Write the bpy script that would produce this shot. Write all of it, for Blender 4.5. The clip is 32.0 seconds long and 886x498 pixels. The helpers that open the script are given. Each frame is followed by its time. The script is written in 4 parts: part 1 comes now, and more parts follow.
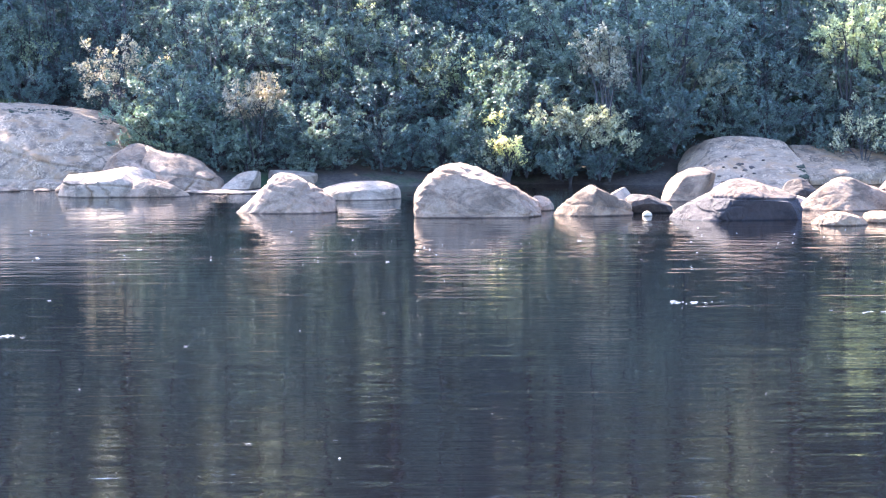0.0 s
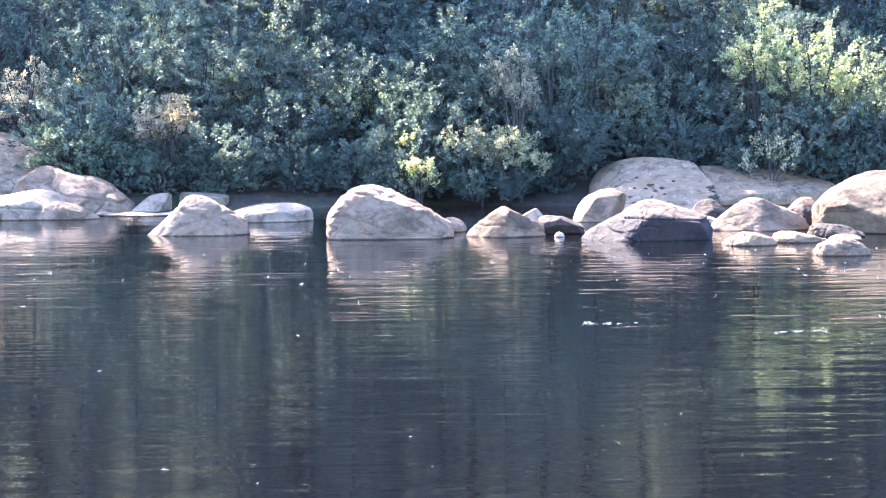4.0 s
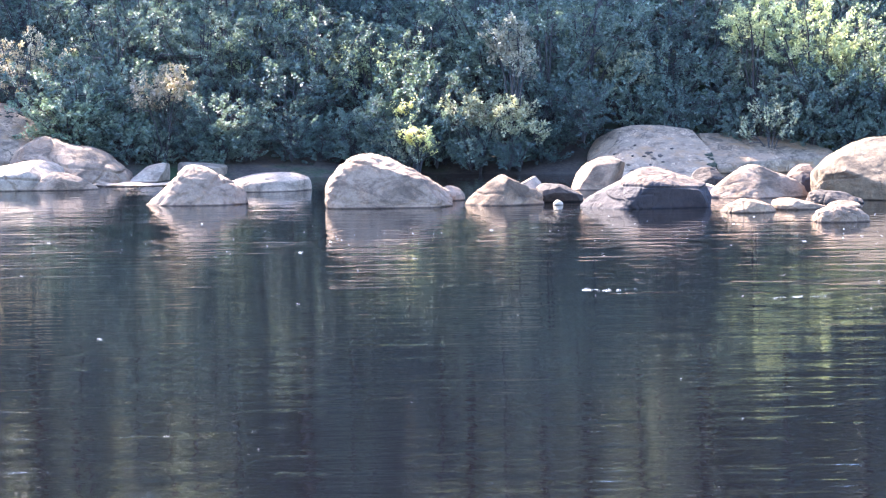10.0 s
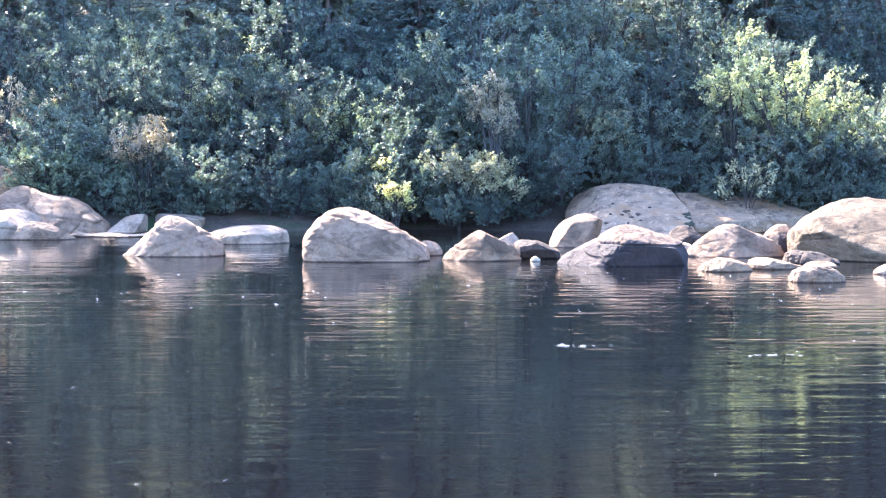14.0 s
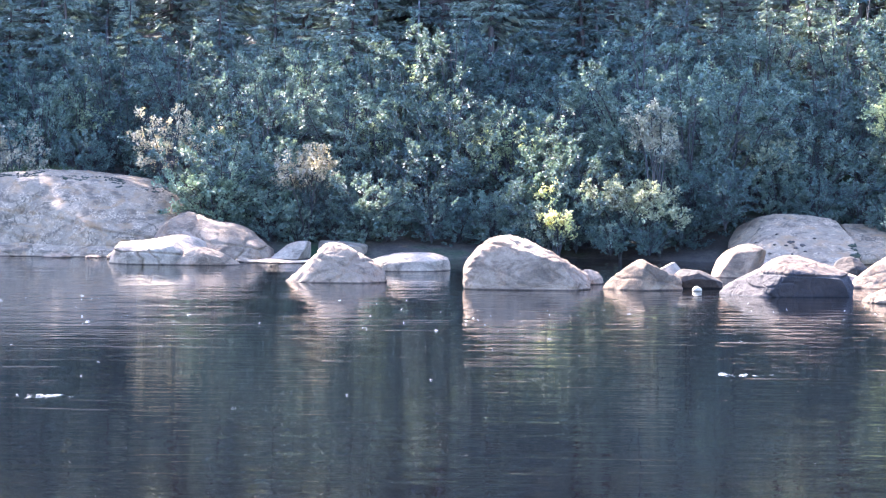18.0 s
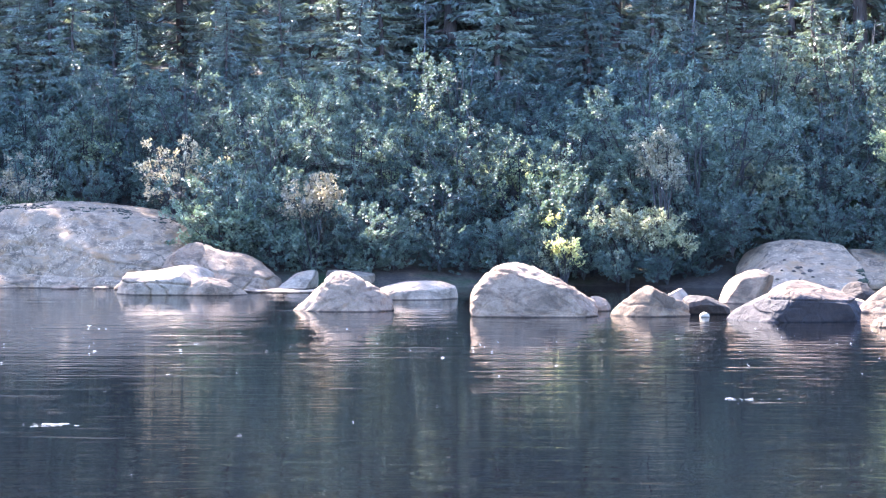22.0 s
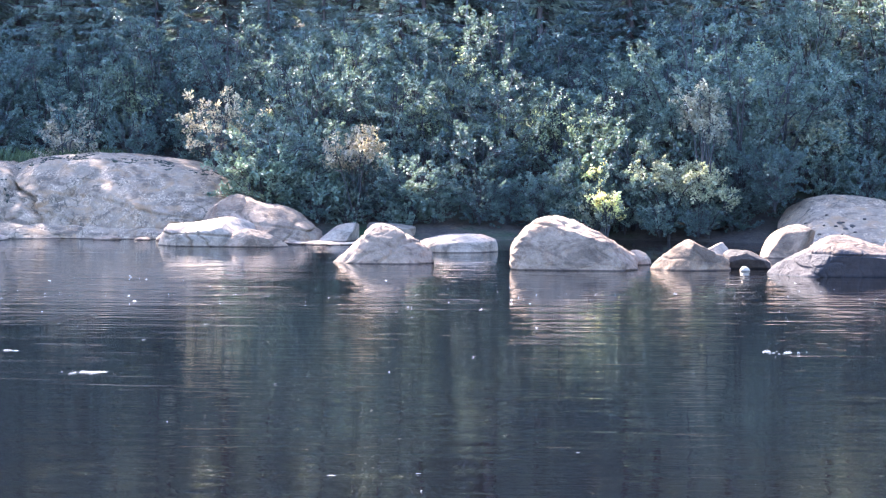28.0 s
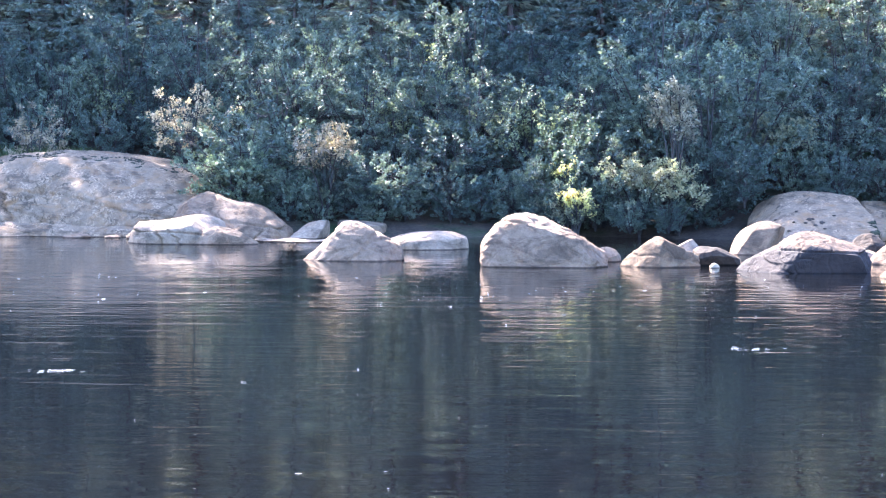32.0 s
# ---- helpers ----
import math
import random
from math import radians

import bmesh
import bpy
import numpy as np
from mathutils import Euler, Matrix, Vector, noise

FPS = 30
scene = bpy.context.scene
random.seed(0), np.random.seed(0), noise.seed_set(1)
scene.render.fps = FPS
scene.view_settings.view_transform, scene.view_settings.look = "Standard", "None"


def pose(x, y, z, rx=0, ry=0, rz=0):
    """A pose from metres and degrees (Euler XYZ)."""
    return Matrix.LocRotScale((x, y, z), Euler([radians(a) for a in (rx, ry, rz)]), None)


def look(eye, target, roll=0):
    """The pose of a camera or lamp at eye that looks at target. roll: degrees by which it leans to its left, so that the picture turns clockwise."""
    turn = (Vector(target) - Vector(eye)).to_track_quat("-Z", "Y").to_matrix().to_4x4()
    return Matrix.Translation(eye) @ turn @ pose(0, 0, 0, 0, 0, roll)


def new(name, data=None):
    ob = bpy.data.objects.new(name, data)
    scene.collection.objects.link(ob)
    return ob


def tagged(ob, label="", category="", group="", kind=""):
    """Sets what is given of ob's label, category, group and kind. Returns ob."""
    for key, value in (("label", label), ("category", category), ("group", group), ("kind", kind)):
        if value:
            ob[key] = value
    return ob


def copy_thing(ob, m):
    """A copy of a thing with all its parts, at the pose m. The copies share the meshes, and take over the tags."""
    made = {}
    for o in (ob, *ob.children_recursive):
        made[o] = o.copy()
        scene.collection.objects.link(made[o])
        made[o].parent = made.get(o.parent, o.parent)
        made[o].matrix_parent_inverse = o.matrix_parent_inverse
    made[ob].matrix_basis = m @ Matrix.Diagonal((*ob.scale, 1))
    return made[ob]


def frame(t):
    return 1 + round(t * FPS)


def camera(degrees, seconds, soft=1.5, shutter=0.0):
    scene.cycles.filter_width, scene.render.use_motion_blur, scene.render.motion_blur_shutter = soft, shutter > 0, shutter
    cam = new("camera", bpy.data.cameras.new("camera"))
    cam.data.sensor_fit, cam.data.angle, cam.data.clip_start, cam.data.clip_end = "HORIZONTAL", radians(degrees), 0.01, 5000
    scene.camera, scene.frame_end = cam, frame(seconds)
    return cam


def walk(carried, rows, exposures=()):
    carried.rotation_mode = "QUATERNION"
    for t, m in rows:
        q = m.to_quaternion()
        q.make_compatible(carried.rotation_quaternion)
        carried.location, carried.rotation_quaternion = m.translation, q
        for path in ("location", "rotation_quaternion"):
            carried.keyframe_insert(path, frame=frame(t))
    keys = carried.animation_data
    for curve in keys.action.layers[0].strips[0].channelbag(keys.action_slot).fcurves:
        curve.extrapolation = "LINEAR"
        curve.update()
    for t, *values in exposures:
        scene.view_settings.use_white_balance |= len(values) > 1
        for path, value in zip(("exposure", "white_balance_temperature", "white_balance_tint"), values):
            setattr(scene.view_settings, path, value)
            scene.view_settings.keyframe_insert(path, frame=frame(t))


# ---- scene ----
cam = camera(26.0, 32.0, soft=1.2)
PATH = [
(0.0, (-0.008, 0.0, 1.555), (-0.0084, 29.9106, -0.7596), -0.366),
(0.5, (-0.013, 0.0, 1.558), (0.0414, 29.9018, -0.8677), -0.397),
(1.0, (-0.017, 0.0, 1.560), (0.1772, 29.9032, -0.8407), -0.362),
(1.5, (-0.021, 0.0, 1.561), (0.3342, 29.9114, -0.7151), -0.515),
(2.0, (-0.024, 0.0, 1.562), (0.6022, 29.9135, -0.6255), -0.546),
(2.5, (-0.028, 0.0, 1.563), (0.9230, 29.9106, -0.5464), -0.347),
(3.0, (-0.031, 0.0, 1.564), (1.1445, 29.9021, -0.5529), -0.251),
(3.5, (-0.033, 0.0, 1.564), (1.2482, 29.8997, -0.5249), -0.314),
(4.0, (-0.035, 0.0, 1.564), (1.3585, 29.9010, -0.4330), -0.437),
(4.5, (-0.037, 0.0, 1.564), (1.5458, 29.9031, -0.2518), -0.566),
(6.5, (-0.043, 0.0, 1.560), (2.0313, 29.8939, 0.1266), -0.348),
(7.0, (-0.043, 0.0, 1.558), (1.7933, 29.8987, -0.0830), -0.566),
(7.5, (-0.044, 0.0, 1.557), (1.5462, 29.9041, -0.2370), -0.783),
(8.0, (-0.044, 0.0, 1.555), (1.4544, 29.9038, -0.3211), -0.908),
(8.5, (-0.044, 0.0, 1.552), (1.4049, 29.8907, -0.5566), -0.965),
(9.0, (-0.044, 0.0, 1.550), (1.4679, 29.8736, -0.7490), -0.914),
(9.5, (-0.043, 0.0, 1.547), (1.5041, 29.8681, -0.7987), -0.850),
(10.0, (-0.043, 0.0, 1.545), (1.3725, 29.8649, -0.9221), -0.703),
(10.5, (-0.042, 0.0, 1.542), (1.2588, 29.8568, -1.0818), -0.685),
(11.0, (-0.041, 0.0, 1.539), (1.2287, 29.8394, -1.2900), -0.828),
(11.5, (-0.039, 0.0, 1.535), (1.4005, 29.8170, -1.4434), -0.654),
(12.0, (-0.038, 0.0, 1.532), (1.5663, 29.8184, -1.3475), -0.288),
(12.5, (-0.036, 0.0, 1.529), (1.5895, 29.8361, -1.1482), -0.067),
(13.0, (-0.035, 0.0, 1.525), (1.6066, 29.8598, -0.8615), 0.002),
(13.5, (-0.033, 0.0, 1.522), (1.6936, 29.8839, -0.4716), 0.102),
(14.0, (-0.031, 0.0, 1.518), (1.7366, 29.9062, -0.0623), 0.181),
(14.5, (-0.028, 0.0, 1.514), (1.6470, 29.9223, 0.1538), 0.287),
(16.5, (-0.018, 0.0, 1.499), (0.2115, 29.9749, 0.2927), 0.345),
(17.0, (-0.015, 0.0, 1.495), (-0.0597, 29.9725, 0.2121), 0.302),
(17.5, (-0.012, 0.0, 1.491), (-0.3934, 29.9714, 0.2388), 0.389),
(18.0, (-0.009, 0.0, 1.487), (-0.7770, 29.9691, 0.3646), 0.507),
(18.5, (-0.006, 0.0, 1.484), (-1.0537, 29.9664, 0.5242), 0.520),
(19.0, (-0.003, 0.0, 1.480), (-1.2151, 29.9645, 0.6689), 0.545),
(19.5, (0.000, 0.0, 1.476), (-1.3527, 29.9624, 0.8235), 0.612),
(20.0, (0.004, 0.0, 1.473), (-1.4372, 29.9599, 0.9018), 0.696),
(20.5, (0.007, 0.0, 1.469), (-1.3432, 29.9629, 0.8354), 0.874),
(21.0, (0.010, 0.0, 1.466), (-1.1306, 29.9721, 0.8552), 0.797),
(21.5, (0.014, 0.0, 1.462), (-0.9720, 29.9790, 0.9283), 0.519),
(22.0, (0.017, 0.0, 1.459), (-0.8904, 29.9791, 0.8041), 0.045),
(22.5, (0.021, 0.0, 1.456), (-0.6839, 29.9818, 0.6828), -0.274),
(23.0, (0.025, 0.0, 1.453), (-0.4284, 29.9838, 0.5783), -0.190),
(23.5, (0.028, 0.0, 1.450), (-0.3058, 29.9787, 0.3708), -0.040),
(24.0, (0.032, 0.0, 1.447), (-0.3882, 29.9698, 0.1687), 0.093),
(24.5, (0.035, 0.0, 1.445), (-0.5445, 29.9634, 0.0823), 0.255),
(25.0, (0.039, 0.0, 1.443), (-0.8400, 29.9525, 0.0027), 0.393),
(25.5, (0.042, 0.0, 1.440), (-1.1357, 29.9414, -0.0171), 0.461),
(27.5, (0.056, 0.0, 1.434), (-1.4267, 29.9312, 0.0480), 0.261),
(28.0, (0.060, 0.0, 1.433), (-1.5158, 29.9274, 0.0653), 0.330),
(28.5, (0.063, 0.0, 1.432), (-2.0394, 29.8962, 0.0920), 0.287),
(29.0, (0.066, 0.0, 1.432), (-2.4876, 29.8625, 0.1249), 0.148),
(29.5, (0.070, 0.0, 1.432), (-2.5847, 29.8546, 0.1434), 0.023),
(30.0, (0.073, 0.0, 1.432), (-2.3965, 29.8702, 0.1382), -0.030),
(30.5, (0.076, 0.0, 1.432), (-2.0754, 29.8906, 0.0451), -0.045),
(31.0, (0.079, 0.0, 1.433), (-1.7268, 29.9106, -0.0148), -0.064),
(31.5, (0.081, 0.0, 1.434), (-1.3332, 29.9329, 0.0138), 0.186),
(32.0, (0.084, 0.0, 1.436), (-1.0567, 29.9451, 0.0254), 0.255),
]
walk(cam, [(t, look(eye, target, roll)) for t, eye, target, roll in PATH], exposures=[(0.0, 3.68, 4850, 20), (7.0, 3.70, 4860, 20), (12.0, 3.56, 4880, 20), (14.0, 3.62, 4850, 20), (17.0, 3.66, 4780, 20), (22.0, 3.64, 4760, 20), (25.0, 3.56, 4780, 20), (32.0, 3.55, 4780, 20)])

# ---------------------------------------------------------------- light
SUN_TO = Vector((-0.42, 0.62, 0.66)).normalized()
world = bpy.data.worlds.new("sky_world")
scene.world = world
world.use_nodes = True
wn = world.node_tree
wn.nodes.clear()
sky = wn.nodes.new("ShaderNodeTexSky")
sky.sky_type = "NISHITA"
sky.sun_disc = False
sky.sun_elevation = math.asin(SUN_TO.z)
sky.sun_rotation = math.atan2(SUN_TO.x, SUN_TO.y)
sky.dust_density = 1.5
background = wn.nodes.new("ShaderNodeBackground")
background.inputs["Strength"].default_value = 0.105
world_out = wn.nodes.new("ShaderNodeOutputWorld")
wn.links.new(sky.outputs[0], background.inputs[0])
wn.links.new(background.outputs[0], world_out.inputs[0])
sun_data = bpy.data.lights.new("sun", "SUN")
sun_data.energy = 5.0
sun_data.angle = radians(0.5)
sun_data.color = (1.0, 0.80, 0.53)
sun = new("sun", sun_data)
sun.matrix_world = look(SUN_TO * 60, (0, 0, 0))


# ---------------------------------------------------------------- materials
class Nodes:
    """A small builder of node materials."""

    def __init__(self, name):
        self.mat = bpy.data.materials.new(name)
        self.mat.use_nodes = True
        self.tree = self.mat.node_tree
        self.bsdf = self.tree.nodes["Principled BSDF"]
        self.out = self.tree.nodes["Material Output"]

    def node(self, kind, **values):
        n = self.tree.nodes.new(kind)
        for key, value in values.items():
            if key in n.inputs:
                n.inputs[key].default_value = value
        return n

    def link(self, a, b):
        self.tree.links.new(a, b)

    def coords(self, scale=(1, 1, 1), world_space=True):
        m = self.tree.nodes.new("ShaderNodeMapping")
        m.inputs["Scale"].default_value = scale
        if world_space:
            self.link(self.tree.nodes.new("ShaderNodeNewGeometry").outputs["Position"], m.inputs["Vector"])
        else:
            self.link(self.tree.nodes.new("ShaderNodeTexCoord").outputs["Object"], m.inputs["Vector"])
        return m.outputs[0]

    def noise(self, vector, scale, detail=4.0, rough=0.55, distortion=0.0):
        n = self.node("ShaderNodeTexNoise", Scale=scale, Detail=detail, Roughness=rough, Distortion=distortion)
        self.link(vector, n.inputs["Vector"])
        return n.outputs["Fac"]

    def ramp(self, fac, stops):
        r = self.tree.nodes.new("ShaderNodeValToRGB")
        while len(r.color_ramp.elements) < len(stops):
            r.color_ramp.elements.new(0.5)
        for e, (p, c) in zip(r.color_ramp.elements, stops):
            e.position = p
            e.color = (*c, 1) if len(c) == 3 else (c[0], c[0], c[0], 1)
        self.link(fac, r.inputs[0])
        return r.outputs[0]

    def mix(self, fac, a, b, blend="MIX"):
        m = self.tree.nodes.new("ShaderNodeMix")
        m.data_type, m.blend_type = "RGBA", blend
        for value, slot in ((fac, 0), (a, 6), (b, 7)):
            if isinstance(value, (int, float)):
                m.inputs[slot].default_value = value
            elif isinstance(value, tuple):
                m.inputs[slot].default_value = (*value, 1)
            else:
                self.link(value, m.inputs[slot])
        return m.outputs[2]

    def bump(self, height, strength, distance, normal=None):
        b = self.node("ShaderNodeBump", Strength=strength, Distance=distance)
        self.link(height, b.inputs["Height"])
        if normal is not None:
            self.link(normal, b.inputs["Normal"])
        return b.outputs[0]

    def finish(self, color=None, rough=None, normal=None, **values):
        for value, slot in ((color, "Base Color"), (rough, "Roughness"), (normal, "Normal")):
            if value is None:
                continue
            if isinstance(value, tuple):
                self.bsdf.inputs[slot].default_value = (*value, 1)
            elif isinstance(value, (int, float)):
                self.bsdf.inputs[slot].default_value = value
            else:
                self.link(value, self.bsdf.inputs[slot])
        for key, value in values.items():
            self.bsdf.inputs[key.replace("_", " ")].default_value = value
        return self.mat


def rock_material(name, pale, mid, dark, warm, patch=0.64, seed=0.0, lichen=0.0, shade_line=0.0):
    """Weathered granite: soft broad tints, warm iron stains, dark lichen spots, fine speckle, fine cracks in the relief."""
    n = Nodes(name)
    shift = n.tree.nodes.new("ShaderNodeVectorMath")
    shift.operation = "ADD"
    n.link(n.coords(), shift.inputs[0])
    shift.inputs[1].default_value = (seed, seed * 1.7, 0)
    co = shift.outputs[0]
    broad = n.noise(co, 1.6, 5, 0.60, 0.6)
    stain = n.noise(co, 2.7, 6, 0.66, 1.0)
    mottle = n.noise(co, 11, 7, 0.72, 0.3)
    grain = n.noise(co, 60, 4, 0.7)
    col = n.ramp(broad, [(0.36, mid), (0.60, pale)])
    col = n.mix(n.ramp(stain, [(0.50, (0,)), (0.68, (0.65,))]), col, warm)
    # sooty grey weathering in soft-edged drifts
    drift = n.noise(n.coords((1.0, 1.0, 1.9)), 1.9 + 0.01 * seed, 6, 0.66, 0.8)
    col = n.mix(n.ramp(drift, [(0.49, (0,)), (0.61, (0.80,))]), col, tuple(0.52 * c for c in mid))
    col = n.mix(0.6, col, n.ramp(mottle, [(0.33, (0.56, 0.54, 0.54)), (0.5, (1.0, 1.0, 1.0)), (0.67, (1.32, 1.31, 1.28))]), "MULTIPLY")
    if lichen:
        # crusts of pale and rusty lichen, speckled
        run = n.noise(n.coords((3.0, 3.0, 2.2)), 1.5, 3, 0.6, 0.5)
        crust = n.noise(n.coords((1.6, 1.6, 1.0)), 16, 5, 0.75)
        speck = n.mix(1.0, n.ramp(run, [(0.46, (0,)), (0.62, (1,))]), n.ramp(crust, [(0.48, (0,)), (0.56, (lichen,))]), "MULTIPLY")
        col = n.mix(speck, col, tuple(1.75 * a + 0.15 * b for a, b in zip(pale, warm)))
        rust = n.noise(n.coords((1.3, 1.3, 2.6)), 1.7, 4, 0.65, 0.6)
        col = n.mix(n.ramp(rust, [(0.54, (0,)), (0.68, (lichen,))]), col, warm)
    spots = n.noise(co, 4.5, 7, 0.72, 0.3)
    col = n.mix(n.ramp(spots, [(patch, (0,)), (patch + 0.04, (0.8,))]), col, dark)
    col = n.mix(0.6, col, n.ramp(grain, [(0.3, (0.66, 0.65, 0.64)), (0.7, (1.28, 1.28, 1.30))]), "MULTIPLY")
    # the band that the river wets, with a pale silt line over it
    sep = n.tree.nodes.new("ShaderNodeSeparateXYZ")
    n.link(n.tree.nodes.new("ShaderNodeNewGeometry").outputs["Position"], sep.inputs[0])
    wet = n.ramp(sep.outputs[2], [(0.008, (0.36, 0.34, 0.33)), (0.022, (1.18, 1.15, 1.10)), (0.05, (1.12, 1.10, 1.06)), (0.09, (1, 1, 1))])
    col = n.mix(1.0, col, wet, "MULTIPLY")
    if shade_line:
        # a ragged dark lower part: the shade of the flank put into the colour
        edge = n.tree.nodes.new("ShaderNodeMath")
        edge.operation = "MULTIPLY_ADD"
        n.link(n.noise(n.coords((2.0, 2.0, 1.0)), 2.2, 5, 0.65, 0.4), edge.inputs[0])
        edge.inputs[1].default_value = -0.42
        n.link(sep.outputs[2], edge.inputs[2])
        col = n.mix(n.ramp(edge.outputs[0], [(shade_line - 0.26, (0.85,)), (shade_line - 0.17, (0,))]), col, dark)
    crack = n.node("ShaderNodeTexVoronoi", Scale=0.9)
    crack.feature = "DISTANCE_TO_EDGE"
    bent = n.tree.nodes.new("ShaderNodeVectorMath")
    bent.operation = "ADD"
    wobble = n.node("ShaderNodeTexNoise", Scale=3.0, Detail=4.0)
    n.link(co, wobble.inputs["Vector"])
    n.link(co, bent.inputs[0])
    n.link(wobble.outputs["Color"], bent.inputs[1])
    n.link(bent.outputs[0], crack.inputs["Vector"])
    groove = n.ramp(crack.outputs["Distance"], [(0.0, (0,)), (0.02, (1,))])
    some = n.ramp(n.noise(co, 0.8, 3), [(0.48, (0,)), (0.58, (0.75 if lichen else 0.12,))])
    grime = n.mix(1.0, n.ramp(crack.outputs["Distance"], [(0.004, (1,)), (0.022, (0,))]), some, "MULTIPLY")
    col = n.mix(grime, col, dark)
    normal = n.bump(groove, 0.30, 0.02)
    normal = n.bump(n.noise(co, 3.2, 7, 0.66, 0.4), 0.40, 0.06, normal)
    normal = n.bump(mottle, 0.40, 0.022, normal)
    normal = n.bump(grain, 0.30, 0.006, normal)
    return n.finish(col, 0.88, normal, Specular_IOR_Level=0.2)


GRANITE = rock_material("pale_granite", (0.259, 0.173, 0.104), (0.171, 0.113, 0.067), (0.067, 0.045, 0.029), (0.259, 0.141, 0.068), 0.65)
GRANITE_PINK = rock_material("pinkish_granite", (0.240, 0.160, 0.090), (0.156, 0.102, 0.058), (0.064, 0.043, 0.027), (0.244, 0.129, 0.058), 0.65, 7.0)
GRANITE_WHITE = rock_material("bleached_granite", (0.323, 0.234, 0.152), (0.244, 0.173, 0.109), (0.094, 0.067, 0.044), (0.292, 0.187, 0.105), 0.69, 13.0)
GRANITE_BROWN = rock_material("brown_topped_granite", (0.150, 0.096, 0.058), (0.082, 0.056, 0.038), (0.033, 0.028, 0.027), (0.165, 0.088, 0.044), 0.66, 21.0, shade_line=0.31)
GRANITE_DARK = rock_material("dark_wet_granite", (0.081, 0.058, 0.040), (0.050, 0.037, 0.027), (0.025, 0.019, 0.014), (0.086, 0.052, 0.028), 0.66, 31.0)
GRANITE_SAND = rock_material("sandy_granite", (0.170, 0.121, 0.068), (0.112, 0.076, 0.042), (0.045, 0.032, 0.021), (0.170, 0.102, 0.048), 0.66, 9.0)
BEDROCK = rock_material("lichened_bedrock", (0.251, 0.175, 0.105), (0.183, 0.128, 0.078), (0.054, 0.042, 0.024), (0.267, 0.153, 0.068), 0.65, 43.0, 0.75)
QUARTZ = rock_material("white_quartz", (0.60, 0.47, 0.31), (0.52, 0.41, 0.27), (0.40, 0.32, 0.22), (0.60, 0.46, 0.30), 0.75, 61.0)
MOSS = rock_material("rock_moss", (0.045, 0.046, 0.024), (0.025, 0.028, 0.017), (0.014, 0.013, 0.011), (0.051, 0.036, 0.022), 0.62, 51.0)


def water_material():
    """Dark tea-coloured water: long low ripples across the view, calmer in drifting patches."""
    n = Nodes("dark_river_water")
    calm = n.ramp(n.noise(n.coords((0.07, 0.20, 1)), 1.0, 3), [(0.36, (0.30,)), (0.62, (1,))])
    long = n.noise(n.coords((0.42, 2.3, 1)), 1.0, 2, 0.5, 0.5)
    short = n.noise(n.coords((1.3, 6.5, 1)), 1.0, 2, 0.5, 0.4)
    height = n.mix(0.36, long, short)
    height = n.mix(1.0, height, calm, "MULTIPLY")
    normal = n.bump(n.noise(n.coords((0.2, 0.7, 1)), 1.0, 2), 1.0, 0.004)
    normal = n.bump(height, 1.0, 0.018, normal)
    return n.finish((0.0030, 0.0031, 0.0038), 0.02, normal, IOR=1.33, Specular_IOR_Level=0.29)


def ground_material():
    n = Nodes("leaf_litter_soil")
    co = n.coords()
    broad = n.noise(co, 0.7, 5, 0.6)
    fine = n.noise(co, 14, 6, 0.7)
    col = n.ramp(broad, [(0.35, (0.055, 0.042, 0.032)), (0.52, (0.085, 0.066, 0.048)), (0.68, (0.045, 0.062, 0.026))])
    col = n.mix(0.6, col, n.ramp(fine, [(0.3, (0.4, 0.4, 0.4)), (0.7, (1.6, 1.5, 1.4))]), "MULTIPLY")
    return n.finish(col, 0.95, n.bump(fine, 0.8, 0.04), Specular_IOR_Level=0.1)


def leaf_material(name, dark, light, shine=0.35, through_light=0.35):
    """Leaves vary one by one and let some light through."""
    n = Nodes(name)
    island = n.tree.nodes.new("ShaderNodeNewGeometry").outputs["Random Per Island"]
    col = n.ramp(island, [(0.0, dark), (0.75, tuple((a + b) / 2 for a, b in zip(dark, light))), (1.0, light)])
    patch = n.noise(n.coords(), 3.2, 4, 0.6)
    col = n.mix(0.8, col, n.ramp(patch, [(0.32, (0.50, 0.56, 0.60)), (0.68, (1.55, 1.48, 1.3))]), "MULTIPLY")
    plant = n.tree.nodes.new("ShaderNodeObjectInfo").outputs["Random"]
    col = n.mix(1.0, col, n.ramp(plant, [(0.0, (0.58, 0.62, 0.66)), (0.5, (1.0, 1.0, 1.0)), (1.0, (1.34, 1.30, 1.18))]), "MULTIPLY")
    n.finish(col, shine, Specular_IOR_Level=0.38)
    glow = n.node("ShaderNodeBsdfTranslucent")
    n.link(n.mix(1.0, col, (1.0, 1.08, 0.72), "MULTIPLY"), glow.inputs["Color"])
    mixer = n.node("ShaderNodeMixShader")
    mixer.inputs[0].default_value = through_light
    n.link(n.bsdf.outputs[0], mixer.inputs[1])
    n.link(glow.outputs[0], mixer.inputs[2])
    n.link(mixer.outputs[0], n.out.inputs[0])
    return n.mat


def bark_material(name, dark, light):
    n = Nodes(name)
    v = n.coords((6, 6, 1.2), False)
    f = n.noise(v, 4, 6, 0.7)
    return n.finish(n.ramp(f, [(0.35, dark), (0.65, light)]), 0.9, n.bump(f, 0.7, 0.02))


